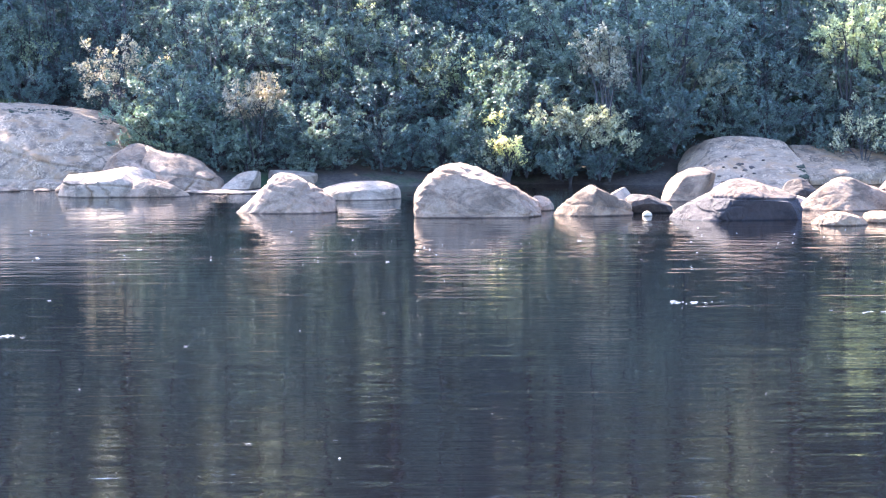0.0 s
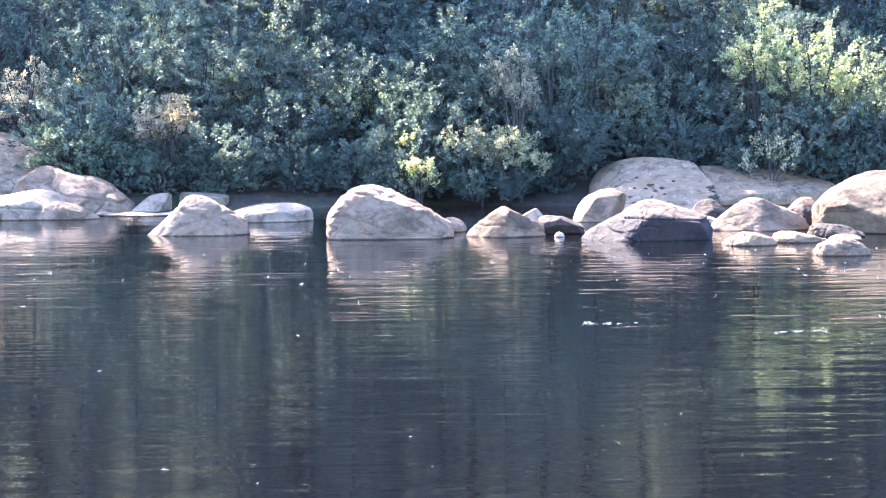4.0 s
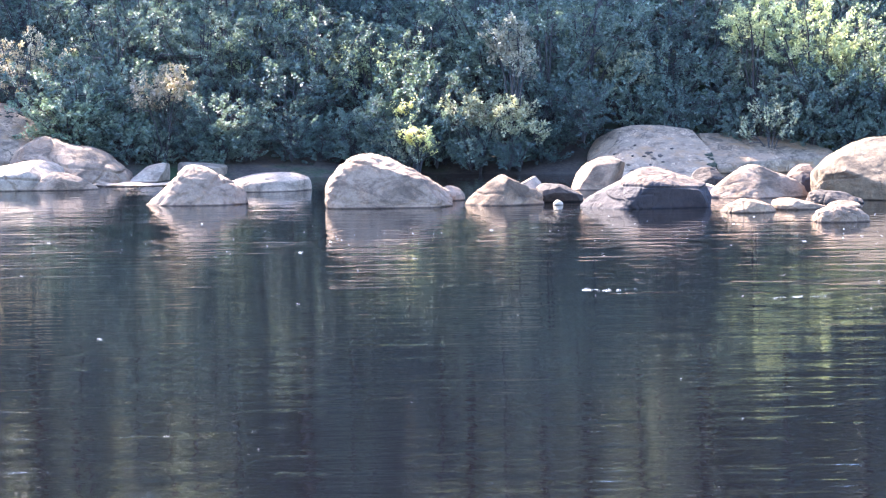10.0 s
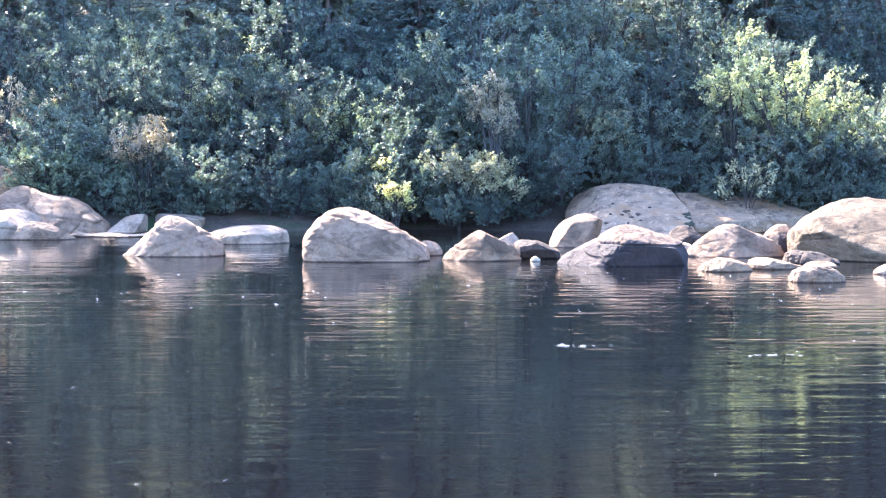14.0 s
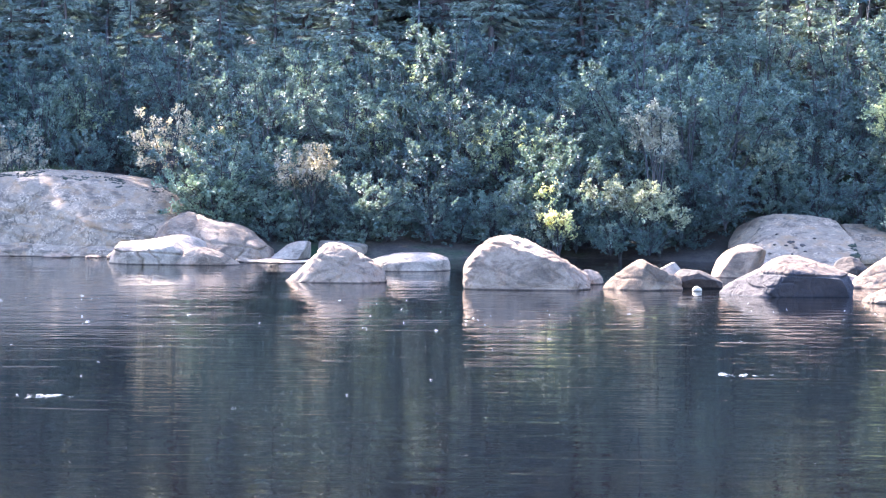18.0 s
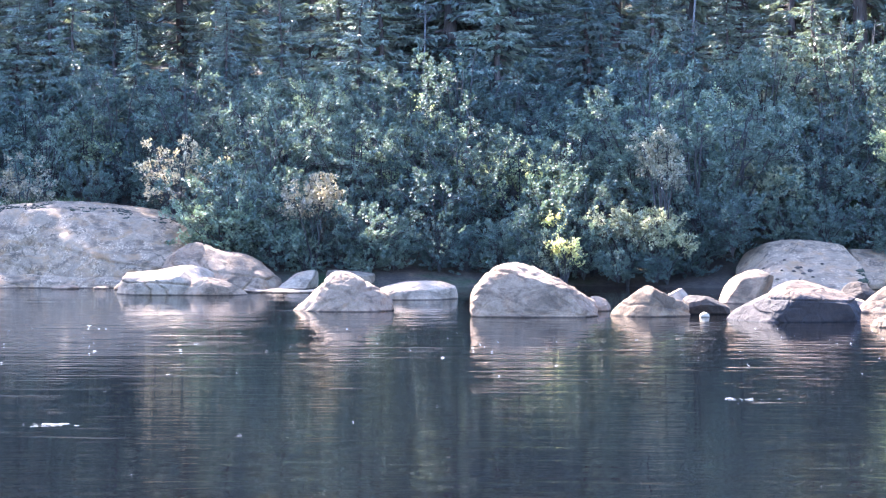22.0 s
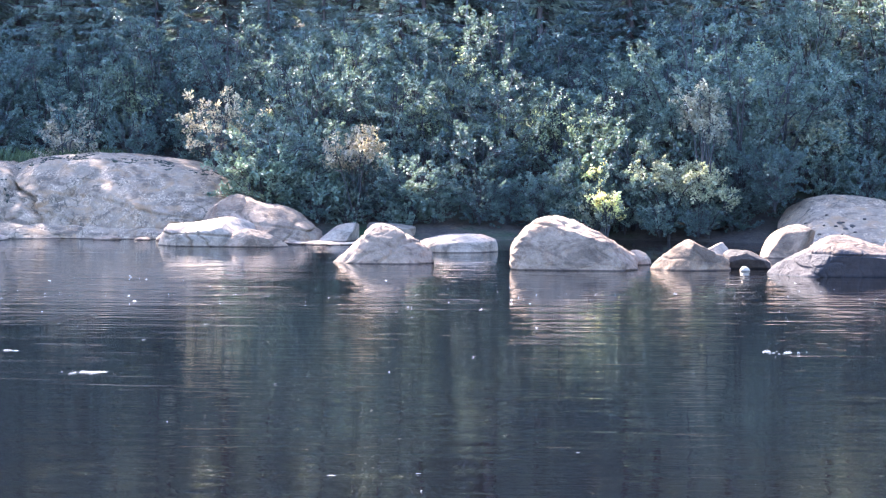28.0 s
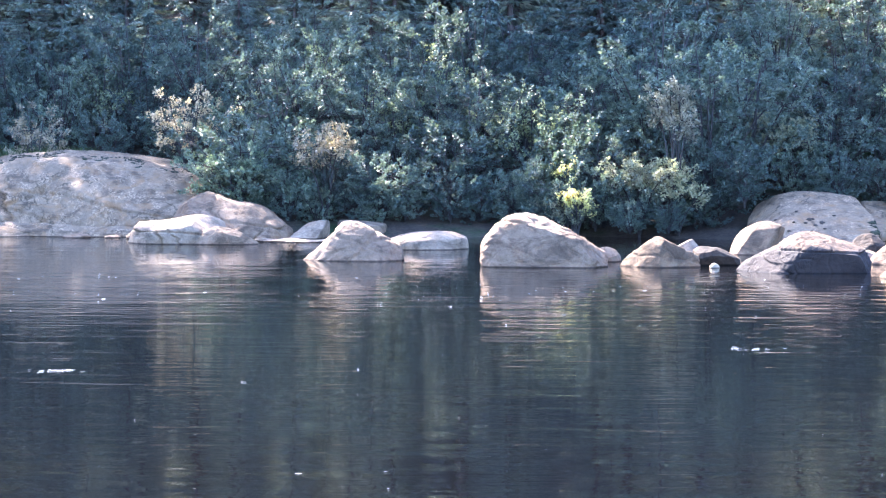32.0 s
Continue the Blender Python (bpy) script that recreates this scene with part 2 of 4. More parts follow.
WATER = water_material()
SOIL = ground_material()
ALDER_LEAF = leaf_material("alder_leaf", (0.11, 0.136, 0.116), (0.212, 0.244, 0.2), 0.56, 0.3)
ALDER_FRESH = leaf_material("fresh_alder_leaf", (0.128, 0.16, 0.122), (0.222, 0.258, 0.19), 0.56, 0.32)
# a paler, yellower copy of the alder leaf with sunlight put into its colour
ALDER_SUNLIT = leaf_material("sunny_alder_leaf", (0.24, 0.255, 0.15), (0.39, 0.405, 0.26), 0.45, 0.4)
WILLOW_LEAF = leaf_material("pale_willow_leaf", (0.29, 0.275, 0.18), (0.43, 0.405, 0.275), 0.55, 0.3)
PALE_LEAF = leaf_material("bleached_leaf", (0.48, 0.4, 0.27), (0.7, 0.6, 0.43), 0.6, 0.25)
YELLOW_LEAF = leaf_material("yellowed_leaf", (0.70, 0.61, 0.26), (0.88, 0.80, 0.44))
BROWN_LEAF = leaf_material("withered_leaf", (0.4, 0.31, 0.2), (0.6, 0.48, 0.33), 0.6, 0.25)
NEEDLES = leaf_material("spruce_needles", (0.18, 0.2, 0.172), (0.31, 0.335, 0.285), 0.5, 0.28)
LARCH = leaf_material("larch_needles", (0.26, 0.27, 0.18), (0.42, 0.43, 0.30), 0.5, 0.25)
GRASS = leaf_material("bank_grass", (0.06, 0.08, 0.035), (0.14, 0.16, 0.08), 0.5, 0.3)
ALDER_BARK = bark_material("alder_bark", (0.030, 0.025, 0.022), (0.085, 0.072, 0.062))
SPRUCE_BARK = bark_material("spruce_bark", (0.05, 0.038, 0.03), (0.15, 0.11, 0.09))
DEAD_WOOD = bark_material("grey_dead_wood", (0.12, 0.11, 0.10), (0.24, 0.22, 0.21))


# ---------------------------------------------------------------- mesh helpers
def mesh_object(name, verts, faces, material, parent=None, label="", smooth=False):
    """One mesh object from arrays; faces all have the same number of corners, or come as a list of such arrays."""
    data = bpy.data.meshes.new(name)
    groups = faces if isinstance(faces, list) else [faces]
    groups = [np.asarray(g, dtype=np.int32) for g in groups if len(g)]
    totals = np.concatenate([np.full(len(g), g.shape[1], dtype=np.int32) for g in groups])
    loops = np.concatenate([g.ravel() for g in groups])
    data.vertices.add(len(verts))
    data.vertices.foreach_set("co", np.asarray(verts, dtype=np.float32).ravel())
    data.loops.add(len(loops))
    data.loops.foreach_set("vertex_index", loops)
    data.polygons.add(len(totals))
    data.polygons.foreach_set("loop_start", np.concatenate([[0], np.cumsum(totals)[:-1]]).astype(np.int32))
    data.update(calc_edges=True)
    if smooth:
        data.polygons.foreach_set("use_smooth", np.ones(len(totals), dtype=bool))
    data.materials.append(material)
    ob = new(name, data)
    if parent is not None:
        ob.parent = parent
    if label:
        ob["label"] = label
    return ob


def part(name, bm, material, parent, label=""):
    data = bpy.data.meshes.new(name)
    bm.to_mesh(data)
    bm.free()
    data.materials.append(material)
    ob = new(name, data)
    ob.parent = parent
    if label:
        ob["label"] = label
    return ob


def base_at(name, x, y, z):
    ob = new(name)
    ob.location = (x, y, z)
    ob.empty_display_size = 0.2
    return ob


class Tubes:
    """Tapered tubes gathered into one set of arrays."""

    def __init__(self, sides=5):
        self.v, self.f, self.n, self.sides = [], [], 0, sides

    def add(self, points, radii):
        s = self.sides
        pts = np.asarray(points, float)
        ang = np.arange(s) * 2 * np.pi / s
        tan = np.gradient(pts, axis=0)
        tan /= np.linalg.norm(tan, axis=1)[:, None] + 1e-9
        ref = np.where(np.abs(tan[:, 2:3]) > 0.9, [[1.0, 0, 0]], [[0, 0, 1.0]])
        a = np.cross(tan, ref)
        a /= np.linalg.norm(a, axis=1)[:, None] + 1e-9
        b = np.cross(tan, a)
        r = np.asarray(radii)[:, None, None]
        ring = pts[:, None, :] + r * (np.cos(ang)[None, :, None] * a[:, None, :] + np.sin(ang)[None, :, None] * b[:, None, :])
        self.v.append(ring.reshape(-1, 3))
        k = len(pts)
        i, j = np.meshgrid(np.arange(k - 1), np.arange(s), indexing="ij")
        q = np.stack([i * s + j, i * s + (j + 1) % s, (i + 1) * s + (j + 1) % s, (i + 1) * s + j], -1).reshape(-1, 4)
        self.f.append(q + self.n)
        self.n += k * s

    def make(self, name, material, parent, label=""):
        return mesh_object(name, np.concatenate(self.v), np.concatenate(self.f), material, parent, label, True)


def leaf_arrays(rng, centres, axis, size, aspect=0.62, fold=0.18, flat=0.0):
    """Folded leaves round the given points; axis is the way each one points."""
    k = len(centres)
    ax = axis / (np.linalg.norm(axis, axis=1)[:, None] + 1e-9)
    side = np.cross(ax, np.array([0, 0, flat]) + rng.normal(size=(k, 3)))
    side /= np.linalg.norm(side, axis=1)[:, None] + 1e-9
    up = np.cross(side, ax)
    L = size[:, None] * ax
    W = (size * aspect / 2)[:, None] * side
    U = (size * fold)[:, None] * up
    corner = [centres, centres + 0.45 * L + W + 0.5 * U, centres + L - 0.3 * U, centres + 0.45 * L - W + 0.5 * U]
    v = np.stack(corner, 1).reshape(-1, 3)
    return v, np.arange(k * 4).reshape(k, 4)


# ---------------------------------------------------------------- ground and water
def shore(x):
    return 35.0 + 0.45 * np.sin(x * 0.55 + 1.0) + 0.25 * np.sin(x * 1.3)


def ground_height(x, y):
    """Height of the ground: far bank and hill, river bed, near bank."""
    s = y - shore(x)
    far = np.where(s < 0, np.maximum(0.22 * s, -1.6), 0.0)
    far = far + np.where(s > 0, 0.28 * np.minimum(s, 4) + 0.24 * np.clip(s - 4, 0, 40) + 0.34 * np.clip(s - 44, 0, 90) + 0.05 * np.clip(s - 134, 0, 400), 0)
    near = np.clip((1.5 - y) * 0.25, -1.6, 2.0) + 0.06 * np.clip(-6 - y, 0, 250)
    z = np.where(y > 18, far, near)
    bumps = 0.10 * np.sin(x * 1.7 + y * 0.9) * np.sin(y * 1.4 - x * 0.6) + 0.05 * np.sin(3.1 * x + 1.3 * y)
    return z + np.where(s > 0.4, bumps, 0) * np.clip(s / 2, 0, 1)


def make_ground():
    xs = np.unique(np.concatenate([np.linspace(-600, -30, 30), np.linspace(-30, 30, 121), np.linspace(30, 600, 30)]))
    ys = np.unique(np.concatenate([np.linspace(-600, -10, 25), np.linspace(-10, 30, 41), np.linspace(30, 60, 91), np.linspace(60, 600, 40)]))
    gx, gy = np.meshgrid(xs, ys, indexing="ij")
    v = np.stack([gx, gy, ground_height(gx, gy)], -1).reshape(-1, 3)
    n, m = len(xs), len(ys)
    i, j = np.meshgrid(np.arange(n - 1), np.arange(m - 1), indexing="ij")
    f = np.stack([i * m + j, (i + 1) * m + j, (i + 1) * m + j + 1, i * m + j + 1], -1).reshape(-1, 4)
    ob = mesh_object("ground", v, f, SOIL, smooth=True)
    tagged(ob, "dark leaf-littered river bank rising into a wooded hillside", "ground", kind="structure")


def make_water():
    v = [(-600, -2.0, 0), (600, -2.0, 0), (600, 37, 0), (-600, 37, 0)]
    ob = mesh_object("water", v, np.array([[0, 1, 2, 3]]), WATER)
    tagged(ob, "dark tea-coloured river water with small ripples", "water", kind="structure")


make_ground()
make_water()


# ---------------------------------------------------------------- rocks
def rock_mesh(name, w, d, h, material, seed, crest=(), lean=0.0, power=2.3, cuts=(), rough=0.05, detail=6, sink=0.35, cracks=(), faces=9, soft=0.07):
    """A water-worn rock, w wide, d deep, h above its waterline. crest gives the height of the ridge from end to end in even
    steps, lean moves it back, power squares the form, cuts are planes (nx, ny, nz, distance as a share)
    that break it into faces, cracks are planes (nx, ny, nz, distance, width, depth) along which it has split."""
    bm = bmesh.new()
    bmesh.ops.create_icosphere(bm, subdivisions=detail, radius=1.0)
    p = np.array([v.co[:] for v in bm.verts])
    p = p / ((np.abs(p) ** power).sum(1) ** (1 / power))[:, None]
    if crest:
        # a soft ridge line through the evenly spaced heights
        fine = np.linspace(0, len(crest) - 1, 81)
        line = np.interp(fine, np.arange(len(crest)), crest)
        ridge = np.convolve(np.pad(line, 4, mode="edge"), np.ones(9) / 9, mode="valid")
        u = np.clip(p[:, 0], -0.999, 0.999)
        full = (1 - np.abs(u) ** power) ** (1 / power)
        up = p[:, 2] > 0
        target = np.interp((u + 1) / 2, np.linspace(0, 1, 81), ridge)
        end = np.clip((1 - np.abs(u)) / 0.06, 0, 1) ** 0.5
        p[:, 2] = np.where(up, p[:, 2] / np.maximum(full, 0.05) * target * end, p[:, 2])
    for nx, ny, nz, dist in cuts:
        nrm = np.array((nx, ny, nz), float)
        nrm /= np.linalg.norm(nrm)
        over = p @ nrm - dist
        p = p - (0.47 * (over + np.sqrt(over * over + soft * soft)))[:, None] * nrm
    off = Vector((seed * 3.7, seed * 1.3, seed * 2.1))
    # worn flat faces where pieces have broken away
    break_rng = np.random.default_rng(seed + 900)
    for k in range(faces):
        a, e = break_rng.uniform(np.pi, 2 * np.pi), break_rng.uniform(0.0, 1.1)
        nrm = np.array((np.cos(a) * np.cos(e), np.sin(a) * np.cos(e), np.sin(e)))
        far = p @ nrm
        over = far - far.max() * break_rng.uniform(0.86, 0.97)
        p = p - np.where(over > 0, over * 0.9, 0)[:, None] * nrm
    for i, q in enumerate(p):
        s = Vector(q * np.array([1, d / w, max(2 * h / w, 0.4)])) * (w / 1.6) ** 0.5
        g = noise.fractal(s * 1.6 + off, 1.0, 2.0, 4) * rough * 0.75
        g += (abs(noise.fractal(s * 4.4 + off, 0.8, 2.1, 5)) - 0.35) * rough * 0.45
        g -= max(0.0, 0.035 - abs(noise.noise(s * 1.7 - off))) * rough * 12.0
        p[i] = q * (1 + g)
    for nx, ny, nz, dist, wide, deep in cracks:
        nrm = np.array((nx, ny, nz), float)
        nrm /= np.linalg.norm(nrm)
        wave = 0.05 * np.sin(p[:, 2] * 7 + seed) + 0.04 * np.sin(p[:, 1] * 9 + seed * 2) + 0.02 * np.sin(p[:, 2] * 23)
        near = np.abs(p @ nrm - dist + wave)
        p = p * (1 - deep * np.clip(1 - near / wide, 0, 1) ** 0.7)[:, None]
    z = p[:, 2]
    p[:, 1] += lean * np.clip(z, 0, None)
    q = np.stack([p[:, 0] * w / 2, p[:, 1] * d / 2, np.where(z > 0, z * h, z * sink)], 1)
    for v, c in zip(bm.verts, q):
        v.co = c
    for f in bm.faces:
        f.smooth = True
    data = bpy.data.meshes.new(name)
    bm.to_mesh(data)
    bm.free()
    data.materials.append(material)
    return data


def rock(name, x, y, w, d, h, material, seed, label, turn=0, tip=0, z=0.0, category="rock", group="", parent=None, **shape):
    """A rock whose front waterline lies at y."""
    ob = new(name, rock_mesh(name, w, d, h, material, seed, **shape))
    ob.matrix_world = pose(x, y + d / 2, z, 0, tip, turn)
    if parent is not None:
        ob.parent = parent
        return ob
    return tagged(ob, label, category, group)


# boulders standing in the river
rock("boulder", 0.49, 25.1, 1.74, 1.7, 0.725, GRANITE, 1, "large pale rounded granite boulder standing in the water",
     crest=(0.45, 0.82, 0.98, 1.0, 0.90, 0.72, 0.55, 0.38, 0.20), power=2.6, cuts=((-0.02, -0.94, 0.30, 0.66),), soft=0.16, rough=0.07, lean=0.06, detail=7, faces=3,
     cracks=((0.2, 0.1, 1, 0.66, 0.06, 0.022), (0.05, 0.0, 1, 0.16, 0.04, 0.016), (0.6, 0.1, 1, 0.40, 0.03, 0.012)))
rock("boulder", -2.21, 26.3, 1.44, 1.3, 0.545, GRANITE, 2, "pale pyramid-shaped boulder with creased faces in the water",
     crest=(0.0, 0.26, 0.56, 0.86, 1.04, 0.97, 0.84, 0.72, 0.60, 0.35), power=2.5, cuts=((0.10, -0.9, 0.42, 0.52), (-0.5, -0.78, 0.38, 0.60), (0.62, -0.6, 0.5, 0.66)), rough=0.075, faces=4, soft=0.10,
     cracks=((0.8, 0.1, -0.6, -0.05, 0.06, 0.07), (0.5, 0.0, 0.9, 0.46, 0.05, 0.05), (-0.4, 0.2, 0.9, 0.22, 0.05, 0.05)))
rock("stone", 1.36, 26.9, 0.42, 0.5, 0.20, GRANITE, 3, "small pale stone behind the large boulder", rough=0.06)
rock("boulder", 2.03, 25.35, 1.06, 0.9, 0.41, GRANITE_PINK, 4, "pale pinkish angular rock low in the water",
     crest=(0.10, 0.38, 0.62, 0.84, 1.0, 0.90, 0.76, 0.64, 0.50, 0.28), power=2.6, cuts=((-0.55, -0.74, 0.38, 0.50), (0.48, -0.80, 0.34, 0.50)), rough=0.08, faces=2, soft=0.03,
     cracks=((0.6, 0.2, -0.7, 0.1, 0.05, 0.05), (0.2, 0.1, 1, 0.3, 0.05, 0.04)))
rock("stone", 2.50, 26.4, 0.50, 0.5, 0.34, GRANITE_WHITE, 5, "small pale broken block between larger boulders", power=4.5,
     crest=(0.45, 0.72, 0.86, 1.0, 1.0, 0.55, 0.35), cuts=((0.55, -0.5, 0.7, 0.62), (-0.45, -0.75, 0.5, 0.62)), rough=0.05, faces=2, soft=0.02)
# its dark granite carries the shade of the overhung front in the colour
rock("stone", 2.84, 26.0, 0.68, 0.8, 0.25, GRANITE_DARK, 6, "low dark stone with a pale rim in the water",
     crest=(0.75, 1.0, 0.98, 0.95, 0.75, 0.5, 0.25), power=2.8, cuts=((0.1, -0.9, -0.35, 0.45),), rough=0.06)
rock("boulder", 3.73, 29.0, 0.74, 0.8, 0.56, GRANITE, 7, "grey tilted boulder with a shaded flank",
     crest=(0.42, 0.72, 0.92, 1.0, 1.0, 0.92), power=4.2, cuts=((0.88, -0.42, -0.28, 0.52), (-0.35, -0.85, 0.4, 0.66), (-0.8, -0.2, 0.55, 0.74)), rough=0.05, faces=2, soft=0.03, tip=14, z=-0.02)
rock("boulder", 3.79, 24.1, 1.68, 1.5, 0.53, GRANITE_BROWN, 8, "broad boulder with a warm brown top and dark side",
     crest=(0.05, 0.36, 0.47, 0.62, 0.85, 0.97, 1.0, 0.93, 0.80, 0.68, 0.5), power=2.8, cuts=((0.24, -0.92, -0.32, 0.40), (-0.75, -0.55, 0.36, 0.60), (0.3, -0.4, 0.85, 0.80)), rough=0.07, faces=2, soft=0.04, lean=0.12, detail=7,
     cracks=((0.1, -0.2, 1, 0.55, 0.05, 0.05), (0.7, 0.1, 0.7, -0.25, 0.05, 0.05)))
rock("stone", 4.87, 23.3, 0.70, 0.5, 0.17, GRANITE_PINK, 9, "low pinkish stone barely above the water", power=2.1, crest=(0.3, 0.7, 1.0, 0.95, 0.7, 0.4), rough=0.12)
rock("stone", 5.63, 23.8, 0.72, 0.5, 0.15, GRANITE_PINK, 10, "low pinkish stone beside its neighbour in the water", power=2.3, crest=(0.7, 1.0, 0.9, 0.7, 0.45, 0.2), rough=0.12)
rock("stone", 5.54, 21.4, 0.62, 0.5, 0.19, GRANITE, 11, "low pitted stone in the near shallows", power=2.2, crest=(0.5, 0.95, 1.0, 0.9, 0.75, 0.4), rough=0.20)
rock("stone", 6.38, 24.85, 0.82, 0.6, 0.18, GRANITE_DARK, 12, "dark wet stone at the foot of a boulder", power=2.4, crest=(0.8, 1.0, 0.9, 0.8, 0.5, 0.2), rough=0.14)
rock("stone", 6.23, 24.0, 0.42, 0.4, 0.09, GRANITE_PINK, 18, "small flat pinkish stone among the shallows", power=2.2, rough=0.12)
rock("boulder", 5.69, 26.15, 1.40, 1.2, 0.48, GRANITE, 13, "light grey boulder sloping down to the water",
     crest=(0.18, 0.44, 0.66, 0.87, 1.0, 0.90, 0.76, 0.62, 0.46, 0.25), power=2.6, cuts=((-0.45, -0.74, 0.50, 0.56), (0.42, -0.80, 0.42, 0.54)), rough=0.07, faces=2, soft=0.05,
     cracks=((0.7, 0.2, 0.6, 0.25, 0.05, 0.04),))
rock("stone", 6.51, 27.2, 0.55, 0.7, 0.42, GRANITE_BROWN, 14, "brownish rounded stone wedged between boulders", power=2.6, rough=0.06)
rock("stone", 5.36, 28.6, 0.56, 0.6, 0.34, GRANITE_DARK, 15, "small dark rounded stone behind the boulders", power=2.3, rough=0.06)
rock("stone", 5.06, 27.4, 0.50, 0.5, 0.16, GRANITE_WHITE, 19, "small pale stone at a boulder's foot", power=2.3, rough=0.07)
rock("boulder", 7.50, 25.1, 2.36, 1.9, 0.85, GRANITE_SAND, 16, "huge sunlit sandy boulder with an undercut dark side",
     crest=(0.40, 0.67, 0.86, 0.95, 1.0, 1.0, 0.97, 0.85, 0.6), power=2.9, faces=4, cuts=((0.06, -0.66, 0.75, 0.66), (-0.62, -0.66, -0.42, 0.60), (0.1, -0.9, -0.42, 0.74)), rough=0.05, lean=0.30, detail=7, soft=0.05,
     cracks=((-0.2, 0.3, 1, 0.34, 0.03, 0.012),))
rock("stone", 6.72, 22.8, 0.32, 0.3, 0.12, GRANITE_WHITE, 17, "small white pointed stone in the shallows", power=1.7, rough=0.14)
rock("stone", 2.72, 25.5, 0.14, 0.12, 0.07, QUARTZ, 40, "small round white stone between the boulders", power=2.0, rough=0.02, detail=3, sink=0.06)

# the left bank's bedrock and slabs
outcrop = base_at("bedrock_outcrop", -8.3, 36.5, 0)
tagged(outcrop, "great rounded bedrock outcrop with mossy cracks and lichen", "rock outcrop")
for name, x, y, w, d, h, seed, crest in (
        ("dome", 0.60, -2.15, 6.0, 5.4, 1.54, 20, (0.72, 0.94, 0.99, 1.0, 1.0, 0.97, 0.92, 0.85, 0.74, 0.60, 0.46)),
        ("shoulder", -2.6, -2.0, 2.9, 4.0, 1.38, 28, (0.30, 0.68, 0.90, 1.0, 1.0, 0.9, 0.7)),
        ("apron", -1.6, -2.55, 2.7, 1.6, 0.36, 29, (0.9, 1.0, 0.9, 0.72, 0.5, 0.2)),
        ("ledge", 0.35, -2.32, 4.7, 1.5, 0.30, 35, (0.35, 0.7, 0.85, 1.0, 0.9, 0.8, 0.95, 0.9, 0.7, 0.5))):
    rock(name, x, y, w, d, h, BEDROCK, seed, "", parent=outcrop, crest=crest, power=3.4, rough=0.042, lean=0.28, sink=1.2, faces=7, detail=7 if name == "dome" else 6,
         cracks=((1, 0.2, 0.5, -0.5, 0.03, 0.085), (0.3, 0.1, 1, 0.25, 0.012, 0.018), (0.9, -0.1, -0.6, 0.3, 0.012, 0.02), (0.6, 0.1, 1.0, -0.05, 0.014, 0.022), (1, 0.0, -0.9, -0.62, 0.016, 0.03)))
bpy.context.view_layer.update()
for child in [c for c in outcrop.children if c.name.split(".")[0] in ("dome", "shoulder")]:
    r = np.random.default_rng(len(child.name) + 3)
    wide = 2.6 if child.name.startswith("dome") else 1.0
    beds = [(r.uniform(-wide, wide * 0.95), r.normal(-0.72, 0.22)) for _ in range(20 if wide > 2 else 6)]
    for k in range(200 if wide > 2 else 54):
        bed_x, bed_y = beds[k % len(beds)]
        ok, hit, normal, face = child.ray_cast((bed_x + r.normal(0, 0.14), bed_y + r.normal(0, 0.13), 4.0), (0, 0, -1))
        if not ok:
            continue
        w = 0.04 + 0.10 * r.uniform(0, 1) ** 2
        patch = new("moss_patch", rock_mesh("moss_patch", w, w * 0.7, 0.012, MOSS, 60 + k, rough=0.6, detail=3, sink=0.02, power=1.6, faces=0))
        patch.parent = outcrop
        patch.location = child.location + hit
        patch.rotation_euler = normal.to_track_quat("Z", "Y").to_euler()
rock("slab", -10.8, 32.4, 2.7, 2.2, 0.42, GRANITE_WHITE, 21, "bleached flat slab sloping into the water", crest=(0.8, 1.0, 0.95, 0.8, 0.6, 0.35, 0.1), power=2.4, rough=0.04)
rock("boulder", -5.03, 33.3, 2.15, 2.2, 0.84, GRANITE, 22, "cracked pale block of rock stepping down to water",
     crest=(0.55, 0.95, 1.0, 0.95, 0.80, 0.76, 0.72, 0.62, 0.40, 0.15), power=3.0, cuts=((0.1, -0.9, 0.6, 0.80),), rough=0.06, lean=0.2, sink=0.7,
     cracks=((1, 0.1, 0.1, -0.22, 0.035, 0.13), (0.2, 0.0, 1, 0.35, 0.03, 0.06), (1, 0, -0.5, 0.42, 0.03, 0.07)))
rock("slab", -5.67, 31.5, 1.60, 1.9, 0.46, GRANITE_WHITE, 23, "bright sunlit slab at the water's edge", crest=(0.7, 0.75, 0.8, 0.9, 1.0, 1.0, 0.8), power=3.4, rough=0.035,
     cracks=((1, 0.1, 0.1, -0.3, 0.03, 0.09), (1, -0.1, 0.3, 0.25, 0.025, 0.07), (0.1, 0.1, 1, 0.35, 0.03, 0.05)))
rock("stone", -4.79, 31.3, 1.20, 0.8, 0.31, GRANITE, 24, "grey stone with a shaded face at the waterline", crest=(0.25, 0.55, 0.85, 1.0, 0.95, 0.8, 0.62, 0.4, 0.15), power=2.4, cuts=((0.2, -0.95, 0.1, 0.6), (-0.4, -0.8, 0.6, 0.7)), rough=0.08)
rock("slab", -3.75, 32.4, 1.5, 0.9, 0.07, GRANITE_WHITE, 41, "thin pale ledge just above the waterline", crest=(0.4, 0.9, 0.5, 1.0, 0.6, 0.3, 0.7, 0.3), power=2.2, rough=0.2)
rock("slab", -3.60, 33.8, 0.70, 0.9, 0.33, GRANITE_WHITE, 25, "small tilted pale slab on the shore", crest=(0.1, 0.45, 0.8, 0.95, 1.0, 0.95), power=4.0, rough=0.03, faces=4, cuts=((0.0, -0.8, 0.7, 0.55), (0.9, -0.3, -0.2, 0.6)))
